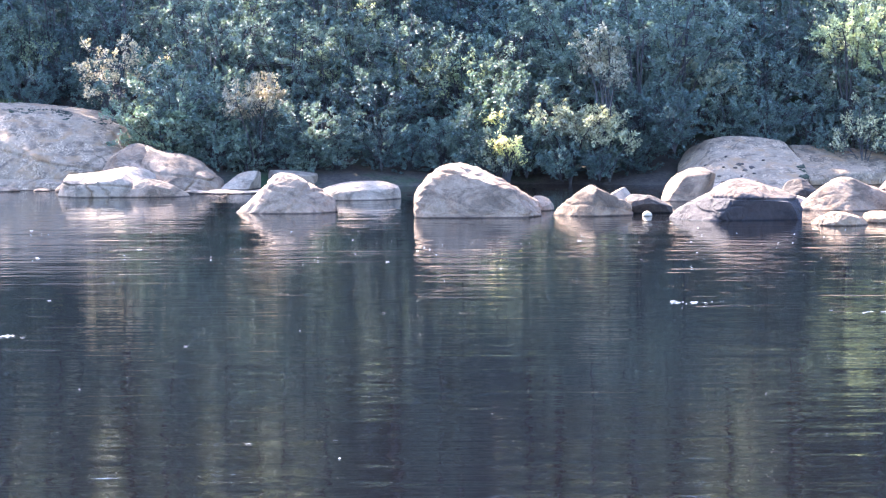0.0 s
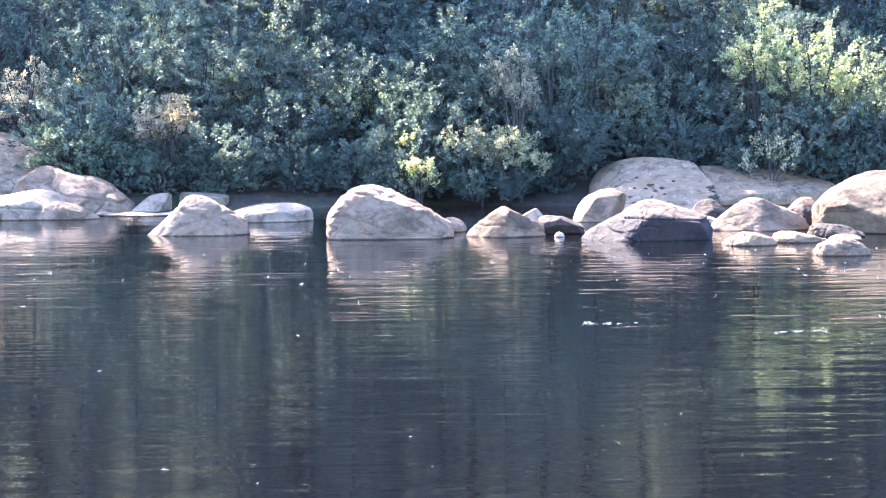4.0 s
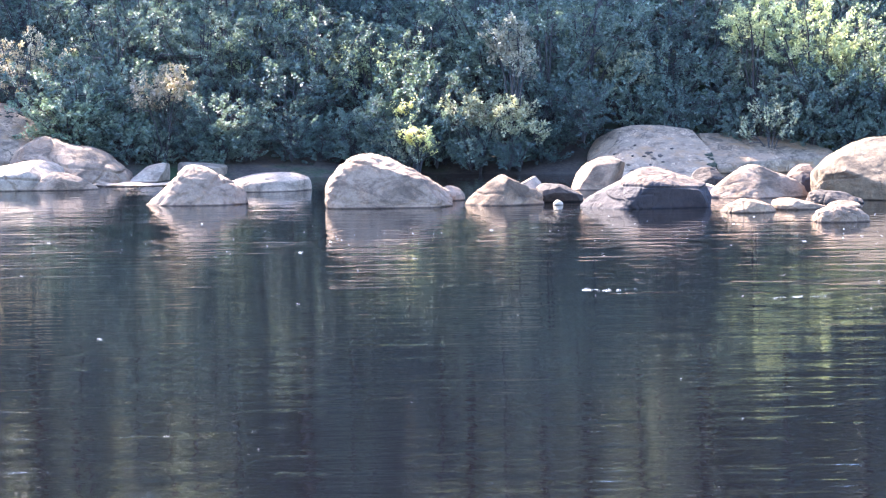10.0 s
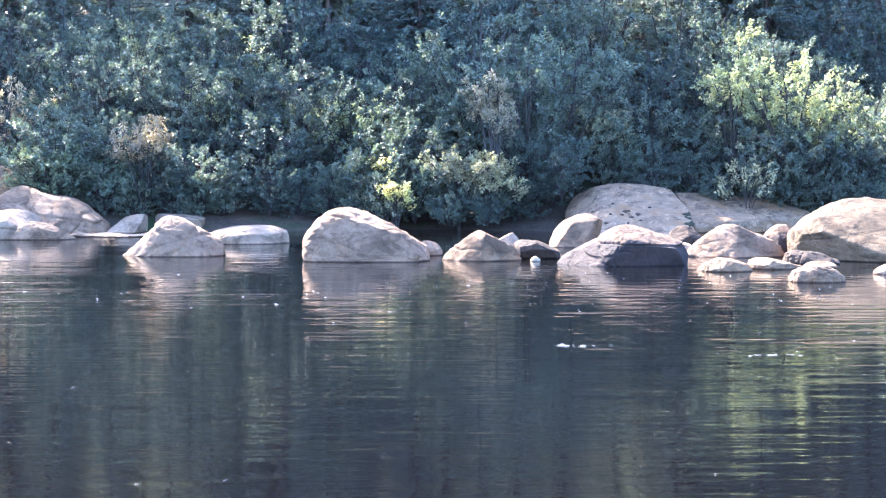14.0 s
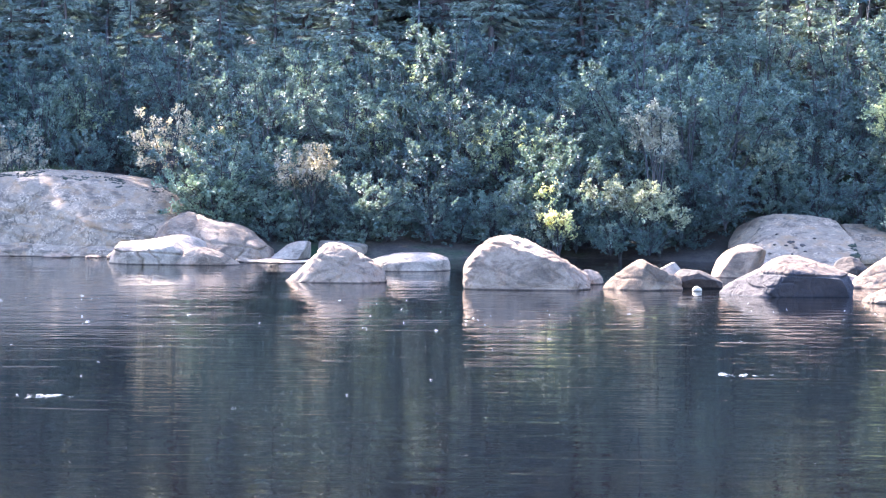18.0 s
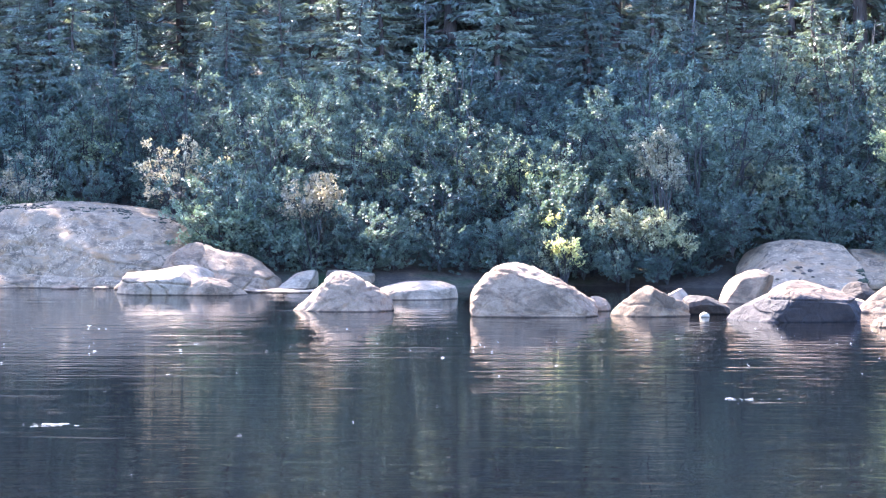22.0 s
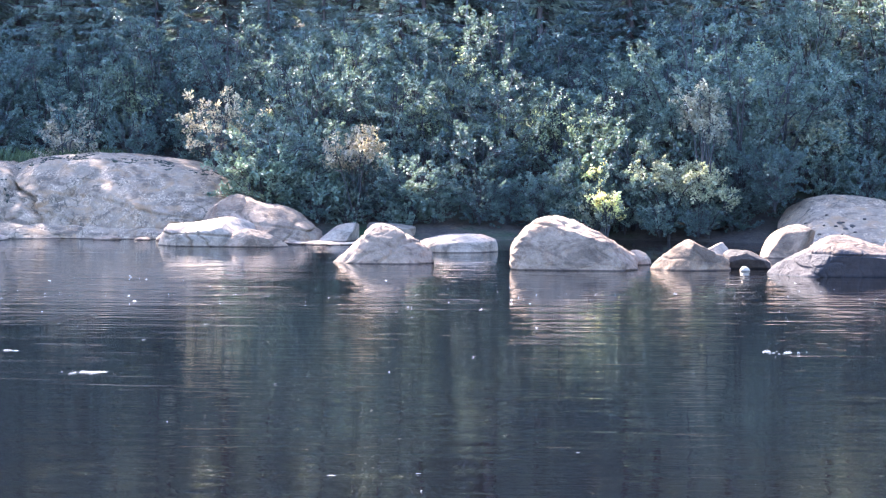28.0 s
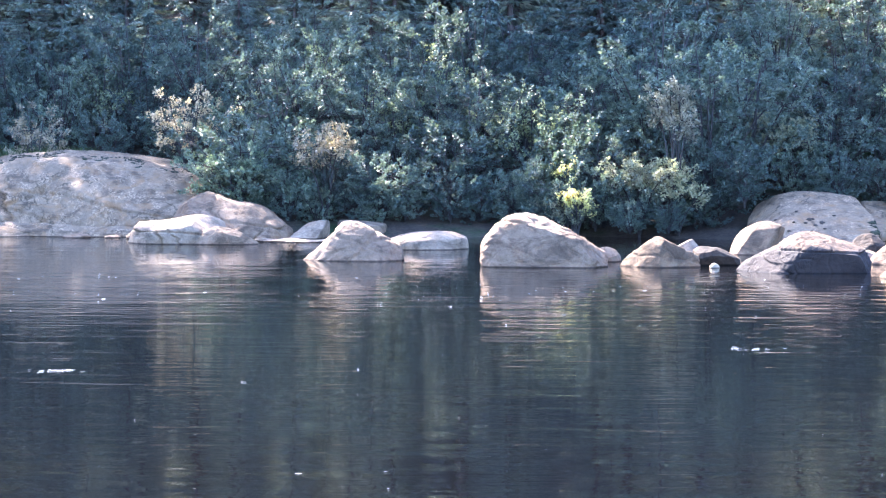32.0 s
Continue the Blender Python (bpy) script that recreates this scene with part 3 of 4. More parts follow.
rock("slab", -2.75, 34.8, 0.9, 0.9, 0.07, GRANITE_WHITE, 26, "thin pale slab on the dark shore", crest=(0.8, 1.0, 0.95, 0.8, 0.5), power=2.8, rough=0.04, z=0.22, sink=0.30, tip=3)
rock("slab", -1.36, 30.0, 1.36, 1.5, 0.28, GRANITE_WHITE, 27, "low flat pale slab awash in the river", crest=(0.40, 0.70, 0.9, 0.97, 1.0, 0.95, 0.62), power=2.8, rough=0.04, faces=6)

# loose stones along the foot of the bedrock
for k, (x, y, w, h) in enumerate(((-7.75, 33.75, 0.52, 0.08), (-6.62, 33.5, 0.36, 0.13), (-7.1, 33.8, 0.30, 0.05), (-3.1, 32.9, 0.3, 0.06), (-2.5, 33.4, 0.45, 0.08))):
    rock("stone", x, y, w, w * 0.8, h, GRANITE_DARK if k > 3 else GRANITE, 70 + k, "small loose stone at the water's edge", power=2.2, rough=0.14, detail=4, sink=0.1, group="loose stones on the shore")

# the right bank's slabs
grey_slab = rock("bedrock_slab", 5.32, 32.5, 2.10, 3.4, 0.87, BEDROCK, 30, "sloping grey bedrock slab with dark lichen patches", crest=(0.40, 0.80, 0.95, 1.0, 1.0, 0.97, 0.92, 0.85),
     power=4.2, rough=0.03, faces=2, category="rock slab", lean=0.3, cuts=((0.03, -0.72, 0.70, 0.62), (-0.7, -0.3, 0.62, 0.80)), soft=0.03, sink=0.8,
     cracks=((1, 0.1, -0.3, 0.55, 0.012, 0.02),))
rock("bedrock_slab", 7.66, 33.8, 2.45, 3.0, 0.69, BEDROCK, 31, "long low grey bedrock slab with a crack beside it", crest=(1.0, 1.0, 0.95, 0.9, 0.85, 0.7, 0.5),
     power=4.0, rough=0.035, faces=2, cuts=((0.0, -0.62, 0.78, 0.66), (0.1, -0.95, -0.2, 0.60)), soft=0.03, category="rock slab", lean=0.2, sink=0.8)

bpy.context.view_layer.update()
lichen_rng = np.random.default_rng(8)
for k in range(40):
    # dark lichen on the slab's face and moss along the crack at its end
    in_crack = k > 20
    ok, hit, normal, face = grey_slab.ray_cast((0.97 + lichen_rng.normal(0, 0.04) if in_crack else lichen_rng.uniform(-0.75, 0.6), lichen_rng.uniform(-1.5, -0.2), 3.0), (0, 0, -1))
    if ok:
        w = lichen_rng.uniform(0.04, 0.13)
        patch = new("moss_patch" if in_crack else "lichen_patch", rock_mesh("patch", w, w * 0.8, 0.02, MOSS if in_crack else GRANITE_DARK, 80 + k, rough=0.8, detail=3, sink=0.02, power=1.8, faces=0))
        patch.parent = grey_slab
        patch.location = hit
        patch.rotation_euler = normal.to_track_quat("Z", "Y").to_euler()


# ---------------------------------------------------------------- shrubs and trees
def shrub(name, height, spread, seed, leaf, stems=9, twigs=7, leaves=140, size=0.056, aspect=0.66, clump=0.105, bare=0.22, upright=0.15, bark=None):
    """A many-stemmed bush: arching stems, side twigs, and tufts of leaves along and at the ends of them. Built at the origin."""
    rng = np.random.default_rng(seed)
    root = base_at(name, 0, 0, 0)
    centres, axes = [], []
    for k in range(stems):
        wood = Tubes(4)
        a = 2 * np.pi * (k + rng.uniform(-0.4, 0.4)) / stems
        reach = spread * rng.uniform(0.45, 1.0) * (0.4 if k % 3 == 0 else 1.0)
        top = height * rng.uniform(0.70, 1.0) * (1.0 if k % 3 == 0 else 0.84)
        s = np.linspace(0, 1, 9)
        wob = rng.normal(0, 0.05, (9, 3)).cumsum(0) * 0.5 * s[:, None]
        line = np.stack([np.cos(a) * reach * s ** 1.25, np.sin(a) * reach * s ** 1.25, top * (1.25 * s - 0.25 * s * s)], 1) + wob
        wood.add(line, 0.022 * height / 3 * (1 - 0.8 * s) + 0.004)
        for j in range(twigs):
            u = bare + (1 - bare) * (j + rng.uniform(0, 1)) / twigs
            i = u * 8
            b = line[int(i)] + (line[min(int(i) + 1, 8)] - line[int(i)]) * (i - int(i))
            da = a + rng.normal(0, 1.2)
            ln = rng.uniform(0.25, 0.62) * spread * (1.15 - 0.6 * u)
            way = np.array([np.cos(da), np.sin(da), rng.uniform(-0.2, 0.6)])
            way /= np.linalg.norm(way)
            q = np.linspace(0, 1, 4)
            tw = b + way * ln * q[:, None] + np.array([0, 0, -0.10]) * (q ** 2)[:, None] * ln
            wood.add(tw, 0.006 * (1 - 0.7 * q) + 0.002)
            m = int(leaves * rng.uniform(0.6, 1.4))
            # upright leafy shoots stand along the twig and at its end
            for r in (0.45, 0.75, 1.0):
                n = max(4, m // 3)
                start = b + way * ln * min(1.0, r + rng.normal(0, 0.07))
                up = way * 0.75 + np.array([0, 0, 0.12 + upright * 2.2]) + rng.normal(0, 0.40, 3)
                up /= np.linalg.norm(up)
                long = clump * 3.0 * rng.uniform(0.6, 1.4)
                wood.add(np.stack([start, start + up * long]), np.array([0.003, 0.0015]))
                along = np.sqrt(rng.uniform(0.02, 1.0, n))
                spin = rng.normal(0, 1, (n, 3))
                spin -= (spin @ up)[:, None] * up
                spin /= np.linalg.norm(spin, axis=1)[:, None]
                c = start + up * (long * along)[:, None] + spin * (size * 0.3 * (1.25 - 0.7 * along))[:, None]
                centres.append(c)
                axes.append(spin * (1.15 - 0.65 * along)[:, None] + up * 0.40 + rng.normal(0, 0.20, (n, 3)))
        wood.make("stem", bark or ALDER_BARK, root)
    centres, axes = np.concatenate(centres), np.concatenate(axes)
    keep = centres[:, 2] > 0.05
    centres, axes = centres[keep], axes[keep]
    v, f = leaf_arrays(rng, centres, axes, size * rng.uniform(0.6, 1.25, len(centres)), aspect, flat=1.6)
    mesh_object("crown", v, f, leaf, root)
    return root


def spruce(name, height, seed, radius=1.7, first=0.5, gap=0.30, needles=None, dense=1.0):
    """A spruce: tapered trunk with drooping boughs in whorls, and flat sprays of needles on them."""
    rng = np.random.default_rng(seed)
    root = base_at(name, 0, 0, 0)
    s = np.linspace(0, 1, 12)
    bend = rng.normal(0, 0.03, (12, 2)).cumsum(0)
    bend -= bend[0]
    t = Tubes(6)
    t.add(np.stack([bend[:, 0], bend[:, 1], s * height], 1), 0.011 * height * (1 - s) + 0.012)
    twig = Tubes(3)
    cs, ax, sz = [], [], []
    z = first
    while z < height - 0.15:
        share = 1 - z / height
        for k in range(6 if share > 0.3 else 5):
            a = rng.uniform(0, 2 * np.pi)
            ln = (radius * share ** 0.7 + 0.12) * rng.uniform(0.65, 1.15)
            q = np.linspace(0, 1, 6)
            rough_q = [0, 2, 5]
            out = np.array([np.cos(a), np.sin(a), 0])
            droop = -0.34 * ln * q + 0.20 * ln * q ** 2.5 + 0.05
            line = np.array([0, 0, z + rng.uniform(-0.1, 0.1)]) + out * (ln * q)[:, None] + np.stack([0 * q, 0 * q, droop], 1)
            twig.add(line[rough_q], (0.012 * (1 - 0.8 * q) * (0.4 + share) + 0.002)[rough_q])
            m = int((20 + 62 * ln) * dense)
            u = rng.uniform(0.12, 1.0, m)
            i = u * 5
            lo = np.clip(i.astype(int), 0, 4)
            c = line[lo] + (line[lo + 1] - line[lo]) * (i - lo)[:, None]
            sidew = np.array([-out[1], out[0], 0]) * rng.choice([-1, 1], m)[:, None]
            way = out * 0.7 + sidew * rng.uniform(0.2, 1.0, m)[:, None] + np.array([0, 0, -1.0]) * rng.uniform(0.05, 0.75, m)[:, None] + rng.normal(0, 0.16, (m, 3))
            cs.append(c)
            ax.append(way)
            sz.append((0.23 / dense ** 0.4 * (1.1 - 0.6 * u)) * (0.4 + 0.6 * min(1, ln)) * rng.uniform(0.7, 1.3, m))
        z += gap * rng.uniform(0.75, 1.25) * (0.55 + 0.6 * share)
    v, f = leaf_arrays(rng, np.concatenate(cs), np.concatenate(ax), np.concatenate(sz), 0.26, 0.05)
    wood_v = np.concatenate(t.v + twig.v)
    wood_f = np.concatenate(t.f + [q + t.n for q in twig.f])
    mesh_object("trunk", wood_v, wood_f, SPRUCE_BARK, root, smooth=True)
    mesh_object("crown", v, f, needles or NEEDLES, root)
    return root


def put(ob, used, x, y, scale, turn, z=None, sink=0.05, tall=1.0):
    """The first use moves the original; later ones copy it."""
    if z is None:
        z = float(ground_height(np.array(x), np.array(y))) - sink
    m = pose(x, y, z, 0, 0, turn)
    if ob.name in used:
        made = copy_thing(ob, m)
    else:
        used.add(ob.name)
        ob.matrix_basis = m
        made = ob
    made.scale = (scale, scale, scale * tall)
    return made


USED = set()
rng = np.random.default_rng(5)
ALDERS = [tagged(shrub("alder_shrub", 3.0, 1.2, 100 + i, ALDER_LEAF), "dense leafy green alder shrub on the shaded river bank", "shrub", "alders along the bank") for i in range(6)]
LOW = [tagged(shrub("alder_shrub", 1.7, 1.0, 200 + i, ALDER_LEAF, stems=9, twigs=7, bare=0.04), "low spreading alder shrub hanging over the shore", "shrub", "alders along the bank") for i in range(4)]
SPRUCES = [tagged(spruce("spruce_tree", 10.5 + i, 300 + i), "dark green spruce tree on the wooded slope", "tree", "spruces behind the bank") for i in range(4)]

# the thicket: shrubs crowd the bank, low at the shore and taller up the slope
def thicket():
    r = np.random.default_rng(21)
    spots = []
    for _ in range(6000):
        x, deep = r.uniform(-16.5, 15.5), r.uniform(0, 1) ** 0.8
        front = 35.7 if -5.2 < x < 3.8 else (36.5 if x >= 3.8 else (38.7 if x > -11.8 else 36.2))
        y = front + deep * (42.3 - front)
        need = 1.06 if deep < 0.24 else 0.86 + 0.46 * deep
        if all((x - a) ** 2 + ((y - b) * 1.25) ** 2 > need ** 2 for a, b, _ in spots):
            spots.append((x, y, deep))
    for k, (x, y, deep) in enumerate(spots):
        z = None
        if -11.8 < x <= -5.2:
            z = max(1.2, float(ground_height(np.array(x), np.array(y)))) - 0.1
        if deep < 0.24:
            put(LOW[k % 4], USED, x, y, r.uniform(0.62, 1.12), r.uniform(0, 360), z=z, tall=r.uniform(0.85, 1.2))
        else:
            put(ALDERS[k % 6], USED, x, y, (0.70 + 0.42 * deep) * r.uniform(0.78, 1.2), r.uniform(0, 360), z=z, tall=r.uniform(0.85, 1.12))


thicket()


def spray_shrub(label, leaf, x, y, top, wide, seed, bare=0.5, **shape):
    """A single shrub whose leaves sit on its upper part, rooted in the bank."""
    z = float(ground_height(np.array(x), np.array(y))) - 0.05
    ob = shrub("withered_shrub" if leaf in (BROWN_LEAF, PALE_LEAF) else "willow_shrub", top - z, wide, seed, leaf, bare=bare, **shape)
    ob.location = (x, y, z)
    return tagged(ob, label, "shrub")


# shrubs that stand out by their colour
FINE = dict(size=0.06, aspect=0.45, clump=0.07, upright=0.42, leaves=62)
spray_shrub("withered brown shrub among green alders", BROWN_LEAF, -3.45, 35.6, 2.22, 0.62, 521, 0.62, stems=6, twigs=9, **dict(FINE, leaves=80))
spray_shrub("withered brown shrub above the bedrock", BROWN_LEAF, -6.35, 37.6, 2.93, 0.95, 502, 0.42, stems=7, twigs=8, **FINE)
spray_shrub("withered pale brown shrub above the bedrock", BROWN_LEAF, -9.45, 37.7, 2.45, 0.8, 503, 0.42, stems=6, twigs=7, **FINE)
spray_shrub("tall pale withered shrub rising from the alders", PALE_LEAF, 3.02, 35.35, 3.12, 0.5, 504, 0.74, stems=6, twigs=9, **dict(FINE, leaves=84))
spray_shrub("pale grey-green willow shrub with upright shoots", WILLOW_LEAF, 2.35, 35.35, 1.75, 0.5, 505, 0.6, stems=8, twigs=8, **FINE)
spray_shrub("pale green willow shrub over the shore", WILLOW_LEAF, 3.05, 35.2, 1.40, 0.5, 506, 0.58, stems=8, twigs=8, **FINE)
spray_shrub("yellowed small shrub hanging over the dark shore", YELLOW_LEAF, 1.18, 35.0, 1.02, 0.30, 507, 0.62, stems=11, twigs=4, size=0.045, clump=0.05, leaves=48, upright=0.3)
spray_shrub("half-yellowed shrub over the shore", WILLOW_LEAF, 1.0, 35.15, 0.85, 0.5, 522, 0.45, stems=9, twigs=5, size=0.05, clump=0.06, leaves=40)
spray_shrub("small yellowing shrub among green leaves", YELLOW_LEAF, 0.97, 35.7, 1.74, 0.22, 523, 0.82, stems=5, twigs=4, size=0.05, clump=0.05, leaves=40)
spray_shrub("light yellow-green shrub above the shore", ALDER_FRESH, 0.9, 36.1, 1.95, 0.8, 508, 0.5, stems=7, twigs=8)
spray_shrub("fresh green shrub beside the bedrock", ALDER_FRESH, -5.2, 35.7, 1.75, 0.9, 509, 0.2, stems=8, twigs=7)
spray_shrub("fresh green shrub hanging over the shore", ALDER_FRESH, -4.3, 35.8, 1.45, 0.85, 519, 0.2, stems=8, twigs=7)
spray_shrub("pale leafy shrub among darker alders", WILLOW_LEAF, 5.25, 37.2, 2.55, 0.7, 510, 0.6, stems=6, twigs=7)
spray_shrub("low half-withered shrub on the grey slab", WILLOW_LEAF, 7.66, 35.0, 1.34, 0.62, 511, 0.40, stems=5, twigs=6, **dict(FINE, leaves=44))
spray_shrub("large sunlit yellow-green alder at the bank", ALDER_SUNLIT, 8.7, 36.0, 3.5, 1.0, 512, 0.55, stems=9, twigs=8, leaves=100)
spray_shrub("tall sunlit yellow-green alder behind its neighbour", ALDER_SUNLIT, 7.7, 36.5, 3.85, 0.7, 514, 0.72, stems=7, twigs=7, leaves=90)
spray_shrub("sunlit yellow-green alder with hanging sprays", ALDER_SUNLIT, 9.5, 35.9, 2.75, 0.75, 515, 0.6, stems=7, twigs=7, leaves=90)
spray_shrub("sunlit yellow-green alder leaning to the river", ALDER_SUNLIT, 10.1, 36.1, 2.3, 0.7, 513, 0.6, stems=6, twigs=6, leaves=80)

for k, (x, y, z, size) in enumerate(((7.2, 35.6, 0.45, 0.45), (8.5, 35.2, 0.3, 0.55), (9.2, 35.0, 0.3, 0.55), (9.8, 34.9, 0.25, 0.5), (8.2, 35.6, 0.40, 0.85), (9.0, 35.4, 0.35, 1.05), (9.8, 35.4, 0.35, 0.95), (10.6, 35.5, 0.35, 0.95), (2.15, 34.95, 0.08, 0.40), (2.85, 34.9, 0.08, 0.36), (2.2, 35.5, 0.12, 0.6), (2.9, 35.35, 0.1, 0.55), (3.5, 35.5, 0.1, 0.6))):
    put(LOW[k % 4], USED, x, y, size, 57 * k, z=z)
# low sprays that hang over the dark shore
hang = np.random.default_rng(31)
for k, x in enumerate(np.arange(-4.3, 1.6, 0.6)):
    put(LOW[k % 4], USED, x + hang.uniform(-0.2, 0.2), 35.75 + hang.uniform(-0.15, 0.2), hang.uniform(0.42, 0.62), 83 * k, z=0.2 + hang.uniform(-0.05, 0.1))
# pale alder sprays above the thicket: the glints of sun put into leaf colour
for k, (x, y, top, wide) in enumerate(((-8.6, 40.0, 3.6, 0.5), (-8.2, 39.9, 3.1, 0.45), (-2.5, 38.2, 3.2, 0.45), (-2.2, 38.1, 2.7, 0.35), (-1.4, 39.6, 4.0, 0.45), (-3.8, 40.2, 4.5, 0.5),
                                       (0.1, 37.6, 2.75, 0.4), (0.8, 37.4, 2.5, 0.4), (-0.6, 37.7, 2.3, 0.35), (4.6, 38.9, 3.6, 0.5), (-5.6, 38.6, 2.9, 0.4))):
    spray_shrub("pale alder sprays standing in for sun glints above the darker thicket", ALDER_SUNLIT, x, y, top, wide, 530 + k, 0.66, stems=5, twigs=6, leaves=44)
put(LOW[3], USED, 4.25, 35.2, 0.72, 120, z=0.55)
put(ALDERS[0], USED, 3.7, 36.5, 1.15, 70)
put(ALDERS[3], USED, 4.5, 37.1, 1.2, 160)
put(ALDERS[2], USED, 2.9, 37.6, 1.25, 10)
put(LOW[0], USED, 6.1, 36.2, 0.6, 20, z=0.55)
put(LOW[1], USED, 1.55, 35.6, 0.7, 40, z=0.1)
put(LOW[2], USED, 0.75, 35.5, 0.72, 200, z=0.1)

# spruces
FAR = [tagged(spruce("spruce_tree", 11.0 + 1.5 * i, 350 + i, dense=0.2), "dark spruce tree deeper in the forest", "tree", "spruces behind the bank") for i in range(3)]
for row, (y, gap) in enumerate(((44.3, 2.3), (47.6, 2.2), (51.5, 2.6), (56, 3.6), (62, 3.8), (69, 4.0), (76, 3.0))):
    for i, x in enumerate(np.arange(-36 + row, 24, gap)):
        low = 1.0
        if row == 0:
            low = 0.62 if 1.2 < x < 3.6 else 0.38 if 3.6 <= x < 7.0 else (1.15 if x < -9.0 else (0.5 if x < -3.8 else 1.2))
        elif row == 1 and 0.3 < x < 5.0:
            low = 0.6
        elif row == 1 and -13.0 < x < -5.5:
            low = 0.68
        near = row < 2 and -16 < x < 16
        kind = SPRUCES[(i + row) % 4] if near else FAR[(i + row) % 3]
        put(kind, USED, x + rng.uniform(-0.7, 0.7), y + rng.uniform(-1, 1), rng.uniform(0.92, 1.15) * low * (1.05 + 0.15 * (row - 3) if row > 2 else 1.0), rng.uniform(0, 360), tall=1.08)
# a row of younger spruces at the forest's edge
for x, y, k in ((-3.0, 44.9, 1.1), (-1.9, 45.6, 1.0), (-0.7, 45.2, 1.1), (0.4, 45.8, 1.0), (-2.4, 46.4, 1.05), (-0.2, 46.6, 1.1)):
    put(SPRUCES[int(-x) % 4], USED, x, y, k, 70 * x)
EDGE = [tagged(spruce("spruce_tree", 7.5, 330 + i, radius=1.6, first=0.4, gap=0.25), "young dark spruce at the edge of the forest", "tree", "spruces behind the bank") for i in range(2)]
for i, x in enumerate(np.arange(-17, 17, 2.1)):
    put(EDGE[i % 2], USED, x + rng.uniform(-0.6, 0.6), 43.0 + rng.uniform(-0.4, 0.4), rng.uniform(0.75, 1.1) * (0.5 if 2.0 < x < 8.2 else 0.66 if -9.0 < x < -3.5 else 1.0), rng.uniform(0, 360))
larch = tagged(spruce("larch_tree", 7.0, 341, radius=1.0, first=0.8, gap=0.30, needles=LARCH), "slender pale larch catching the sun in the forest", "tree")
put(larch, USED, 6.62, 40.9, 0.86, 30)
# young spruces between the alders
YOUNG = tagged(spruce("young_spruce", 4.6, 320, radius=1.15, first=0.3, gap=0.24), "young pointed spruce standing among the alders", "tree", "young spruces")
for x, y, k in ((-3.1, 42.0, 1.0), (-9.6, 42.6, 1.05), (-10.9, 43.0, 0.9), (2.2, 42.9, 1.1)):
    put(YOUNG, USED, x, y, k, rng.uniform(0, 360))


def make_grass():
    """Grass on the ledge above the bedrock and along the foot of the shrubs."""
    g = np.random.default_rng(77)
    xs, ys = [], []
    for x0, x1, y0, y1, k in ((-11.5, -8.4, 37.4, 38.8, 1500), (8.0, 12.5, 35.2, 36.4, 900), (5.6, 8.4, 35.9, 36.6, 220)):
        xs.append(g.uniform(x0, x1, k))
        ys.append(g.uniform(y0, y1, k))
    x, y = np.concatenate(xs), np.concatenate(ys)
    z = ground_height(x, y) - 0.03
    z = np.where(x < 0, np.maximum(z, 1.30), z)
    h = g.uniform(0.15, 0.42, len(x))
    lean = g.normal(0, 0.35, (len(x), 2)) * h[:, None]
    w = g.uniform(0.006, 0.012, len(x))
    a = g.uniform(0, np.pi, len(x))
    side = np.stack([np.cos(a) * w, np.sin(a) * w, 0 * w], 1)
    root = np.stack([x, y, z], 1)
    mid = root + np.stack([lean[:, 0] * 0.4, lean[:, 1] * 0.4, h * 0.6], 1)
    tip = root + np.stack([lean[:, 0], lean[:, 1], h], 1)
    v = np.stack([root - side, root + side, mid + side * 0.8, tip, mid - side * 0.8], 1).reshape(-1, 3)
    ob = mesh_object("grass", v, np.arange(len(x) * 5).reshape(-1, 5), GRASS)
    tagged(ob, "tufts of green grass along the bank", "grass", kind="stuff")


def foam_material():
    n = Nodes("river_foam")
    f = n.noise(n.coords(), 60, 4)
    return n.finish(n.ramp(f, [(0.3, (0.62, 0.62, 0.6)), (0.7, (0.85, 0.85, 0.83))]), 0.6, n.bump(f, 0.5, 0.003))


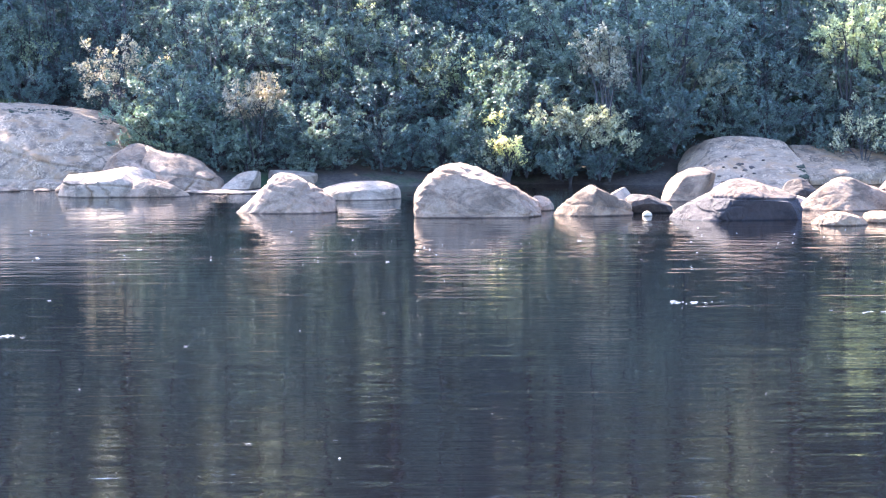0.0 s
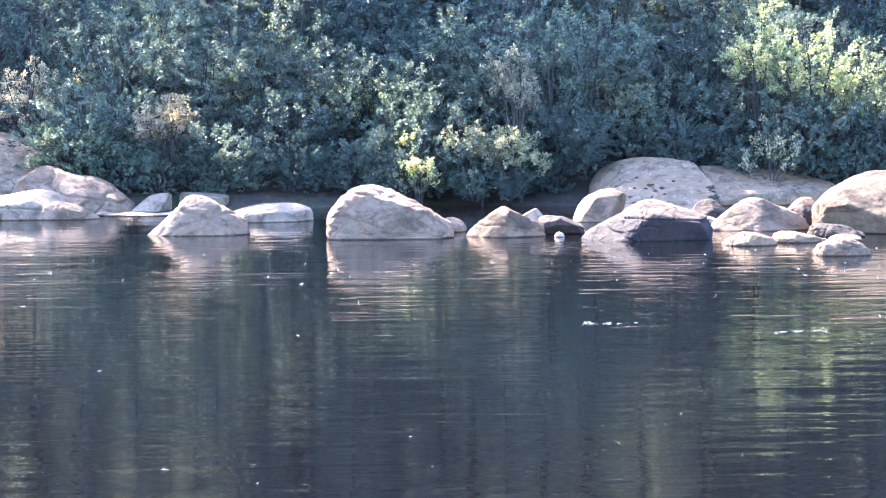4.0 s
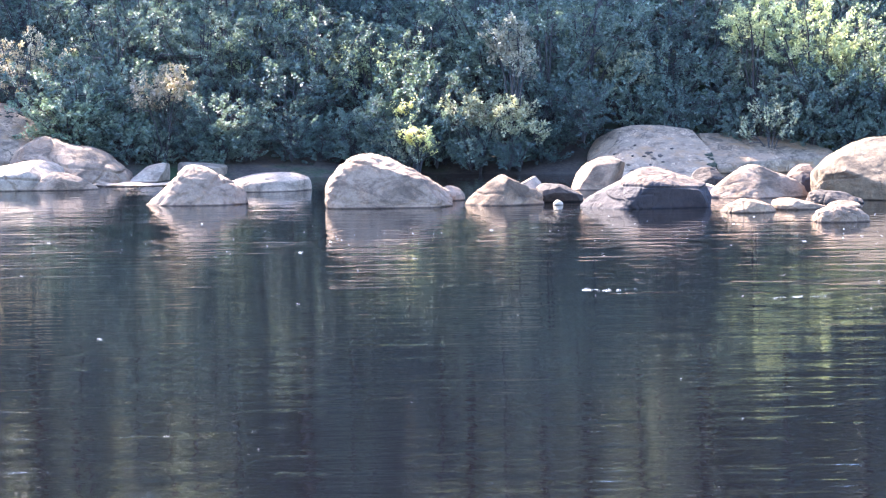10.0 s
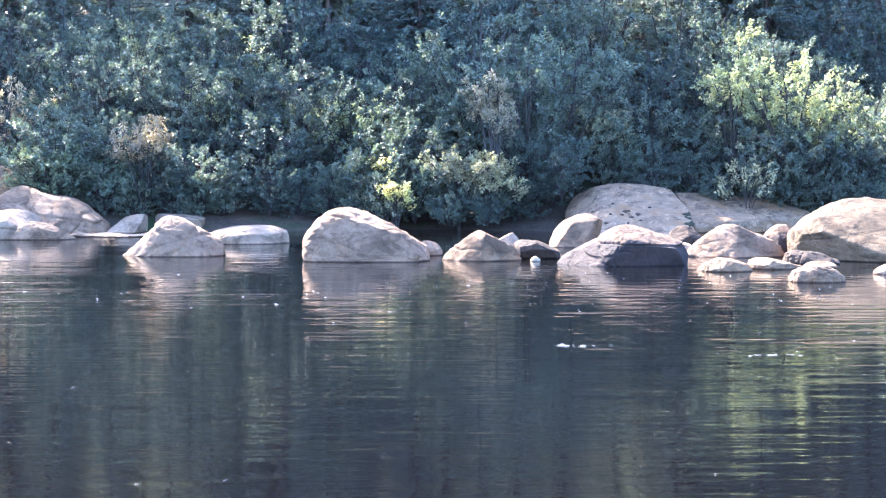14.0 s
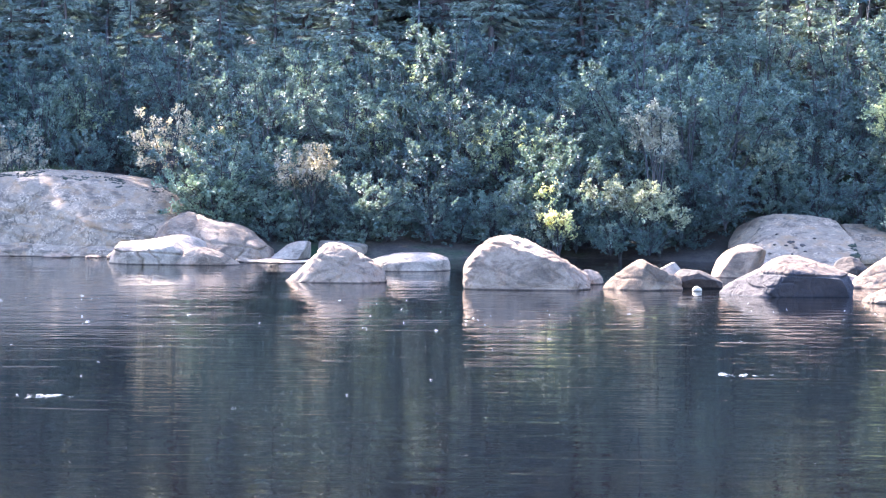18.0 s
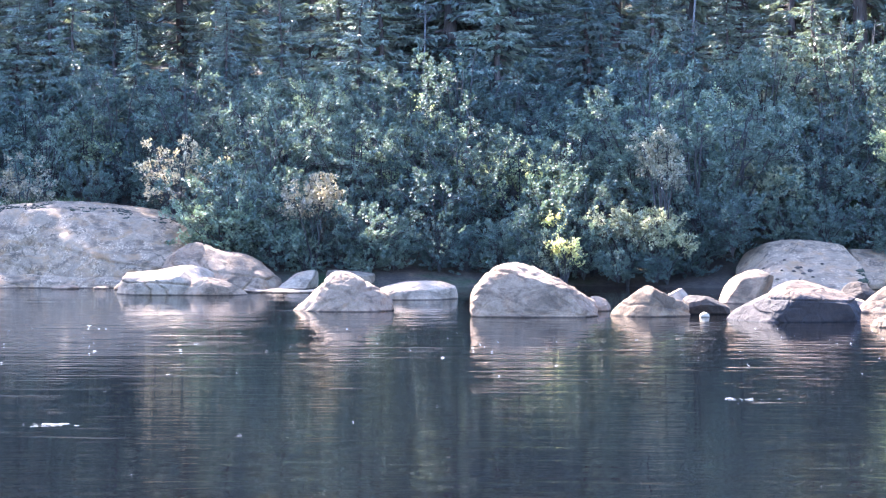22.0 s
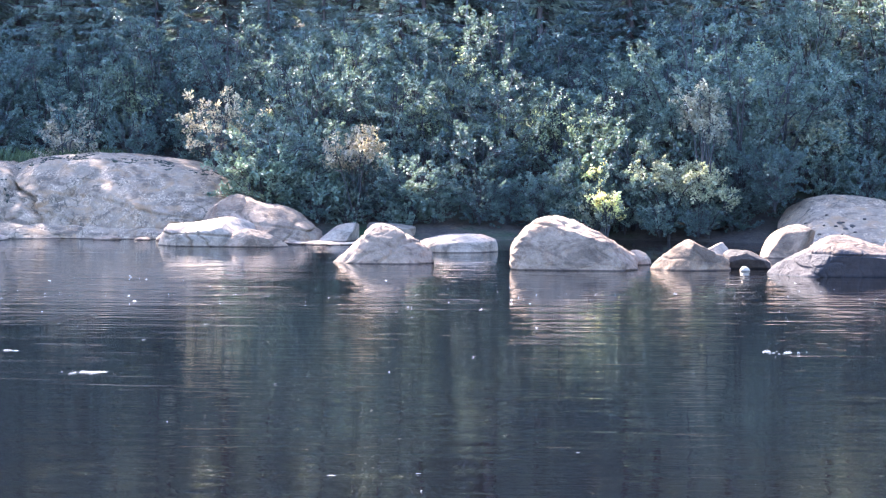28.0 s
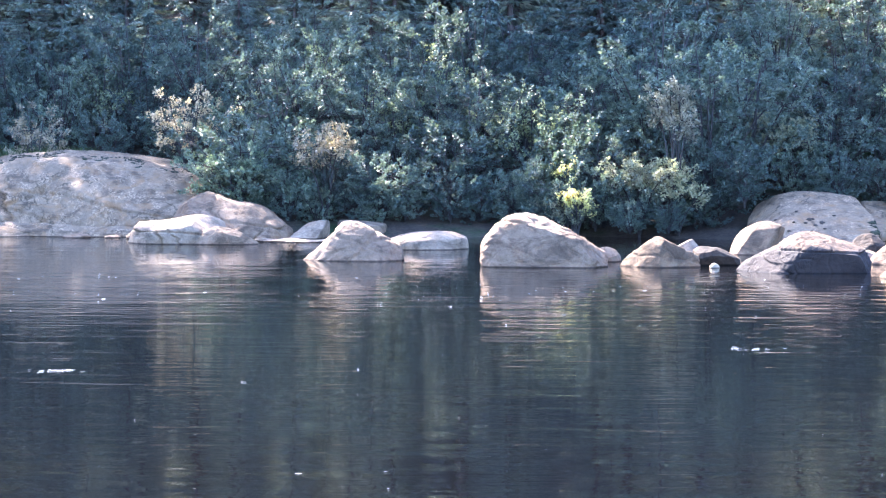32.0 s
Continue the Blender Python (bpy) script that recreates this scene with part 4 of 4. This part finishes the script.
def make_foam():
    """Flecks and small rafts of foam drifting on the river."""
    g = np.random.default_rng(12)
    v, f, n = [], [], 0
    k = 330
    x, y = g.uniform(-9, 9, k), np.where(g.uniform(0, 1, k) < 0.55, g.normal(20.5, 1.2, k), g.uniform(8, 24, k))
    x *= y / 26
    r = (g.exponential(0.0014, k) + 0.0014) * (0.3 + y / 22)
    long = np.where(g.uniform(0, 1, k) < 0.12, g.uniform(3, 14, k), g.uniform(1, 2, k))
    long = np.minimum(long, 0.022 / r)
    # thin broken rafts of foam
    for rx, ry, wide in ((1.9, 14.6, 0.30), (3.2, 13.9, 0.35), (-3.0, 12.7, 0.35), (-4.0, 14.1, 0.2)):
        m = 16
        x, y = np.append(x, rx + g.normal(0, wide * 0.4, m)), np.append(y, ry + g.normal(0, 0.05, m))
        r, long = np.append(r, g.uniform(0.0010, 0.0030, m)), np.append(long, g.uniform(4, 16, m))
    for cx, cy, cr, cl in zip(x, y, r, long):
        a = np.arange(7) * 2 * np.pi / 7 + g.uniform(0, 1)
        rr = cr * g.uniform(0.6, 1.2, 7)
        ring = np.stack([cx + np.cos(a) * rr * cl, cy + np.sin(a) * rr, np.full(7, 0.004)], 1)
        top = np.stack([cx + np.cos(a) * rr * cl * 0.6, cy + np.sin(a) * rr * 0.6, np.full(7, 0.004 + cr * 0.3)], 1)
        v += [ring, top]
        f += [[n + i, n + (i + 1) % 7, n + 7 + (i + 1) % 7, n + 7 + i] for i in range(7)]
        f += [[n + 7, n + 8, n + 9, n + 10], [n + 10, n + 11, n + 12, n + 13], [n + 7, n + 10, n + 13, n + 13]][:2]
        n += 14
    ob = mesh_object("foam_flecks", np.concatenate(v), np.array(f), foam_material())
    tagged(ob, "small white flecks of foam drifting on dark water", "foam", kind="stuff")


def dead_tree(x, y, height, seed):
    """A bare grey stem with broken side branches."""
    r = np.random.default_rng(seed)
    z = float(ground_height(np.array(x), np.array(y))) - 0.05
    root = base_at("dead_tree", x, y, z)
    s = np.linspace(0, 1, 8)
    t = Tubes(6)
    line = np.stack([0.25 * s * r.normal(), 0.2 * s * r.normal(), height * s], 1)
    t.add(line, 0.032 * (1 - 0.8 * s) + 0.006)
    t.make("trunk", DEAD_WOOD, root)
    for k in range(9):
        u = r.uniform(0.35, 0.97)
        b = line[int(u * 7)]
        a, ln = r.uniform(0, 6.28), r.uniform(0.5, 1.3) * (1.2 - u)
        q = np.linspace(0, 1, 5)
        b_line = b + np.stack([np.cos(a) * ln * q, np.sin(a) * ln * q, ln * 0.55 * q ** 1.6 + 0.03 * r.normal(size=5)], 1)
        limb = Tubes(4)
        limb.add(b_line, 0.014 * (1 - 0.8 * q) + 0.003)
        for m in (2, 3):
            end = b_line[m] + np.array([r.normal() * 0.25, r.normal() * 0.25, 0.25])
            limb.add(np.linspace(b_line[m], end, 3), np.array([0.006, 0.004, 0.002]))
        limb.make("branch", DEAD_WOOD, root)
    tagged(root, "bare grey dead tree with broken branches in the forest", "tree")


for x, y, h, seed in ((-1.75, 42.9, 4.8, 1), (4.1, 43.8, 6.8, 3)):
    dead_tree(x, y, h, seed)
make_grass()
make_foam()
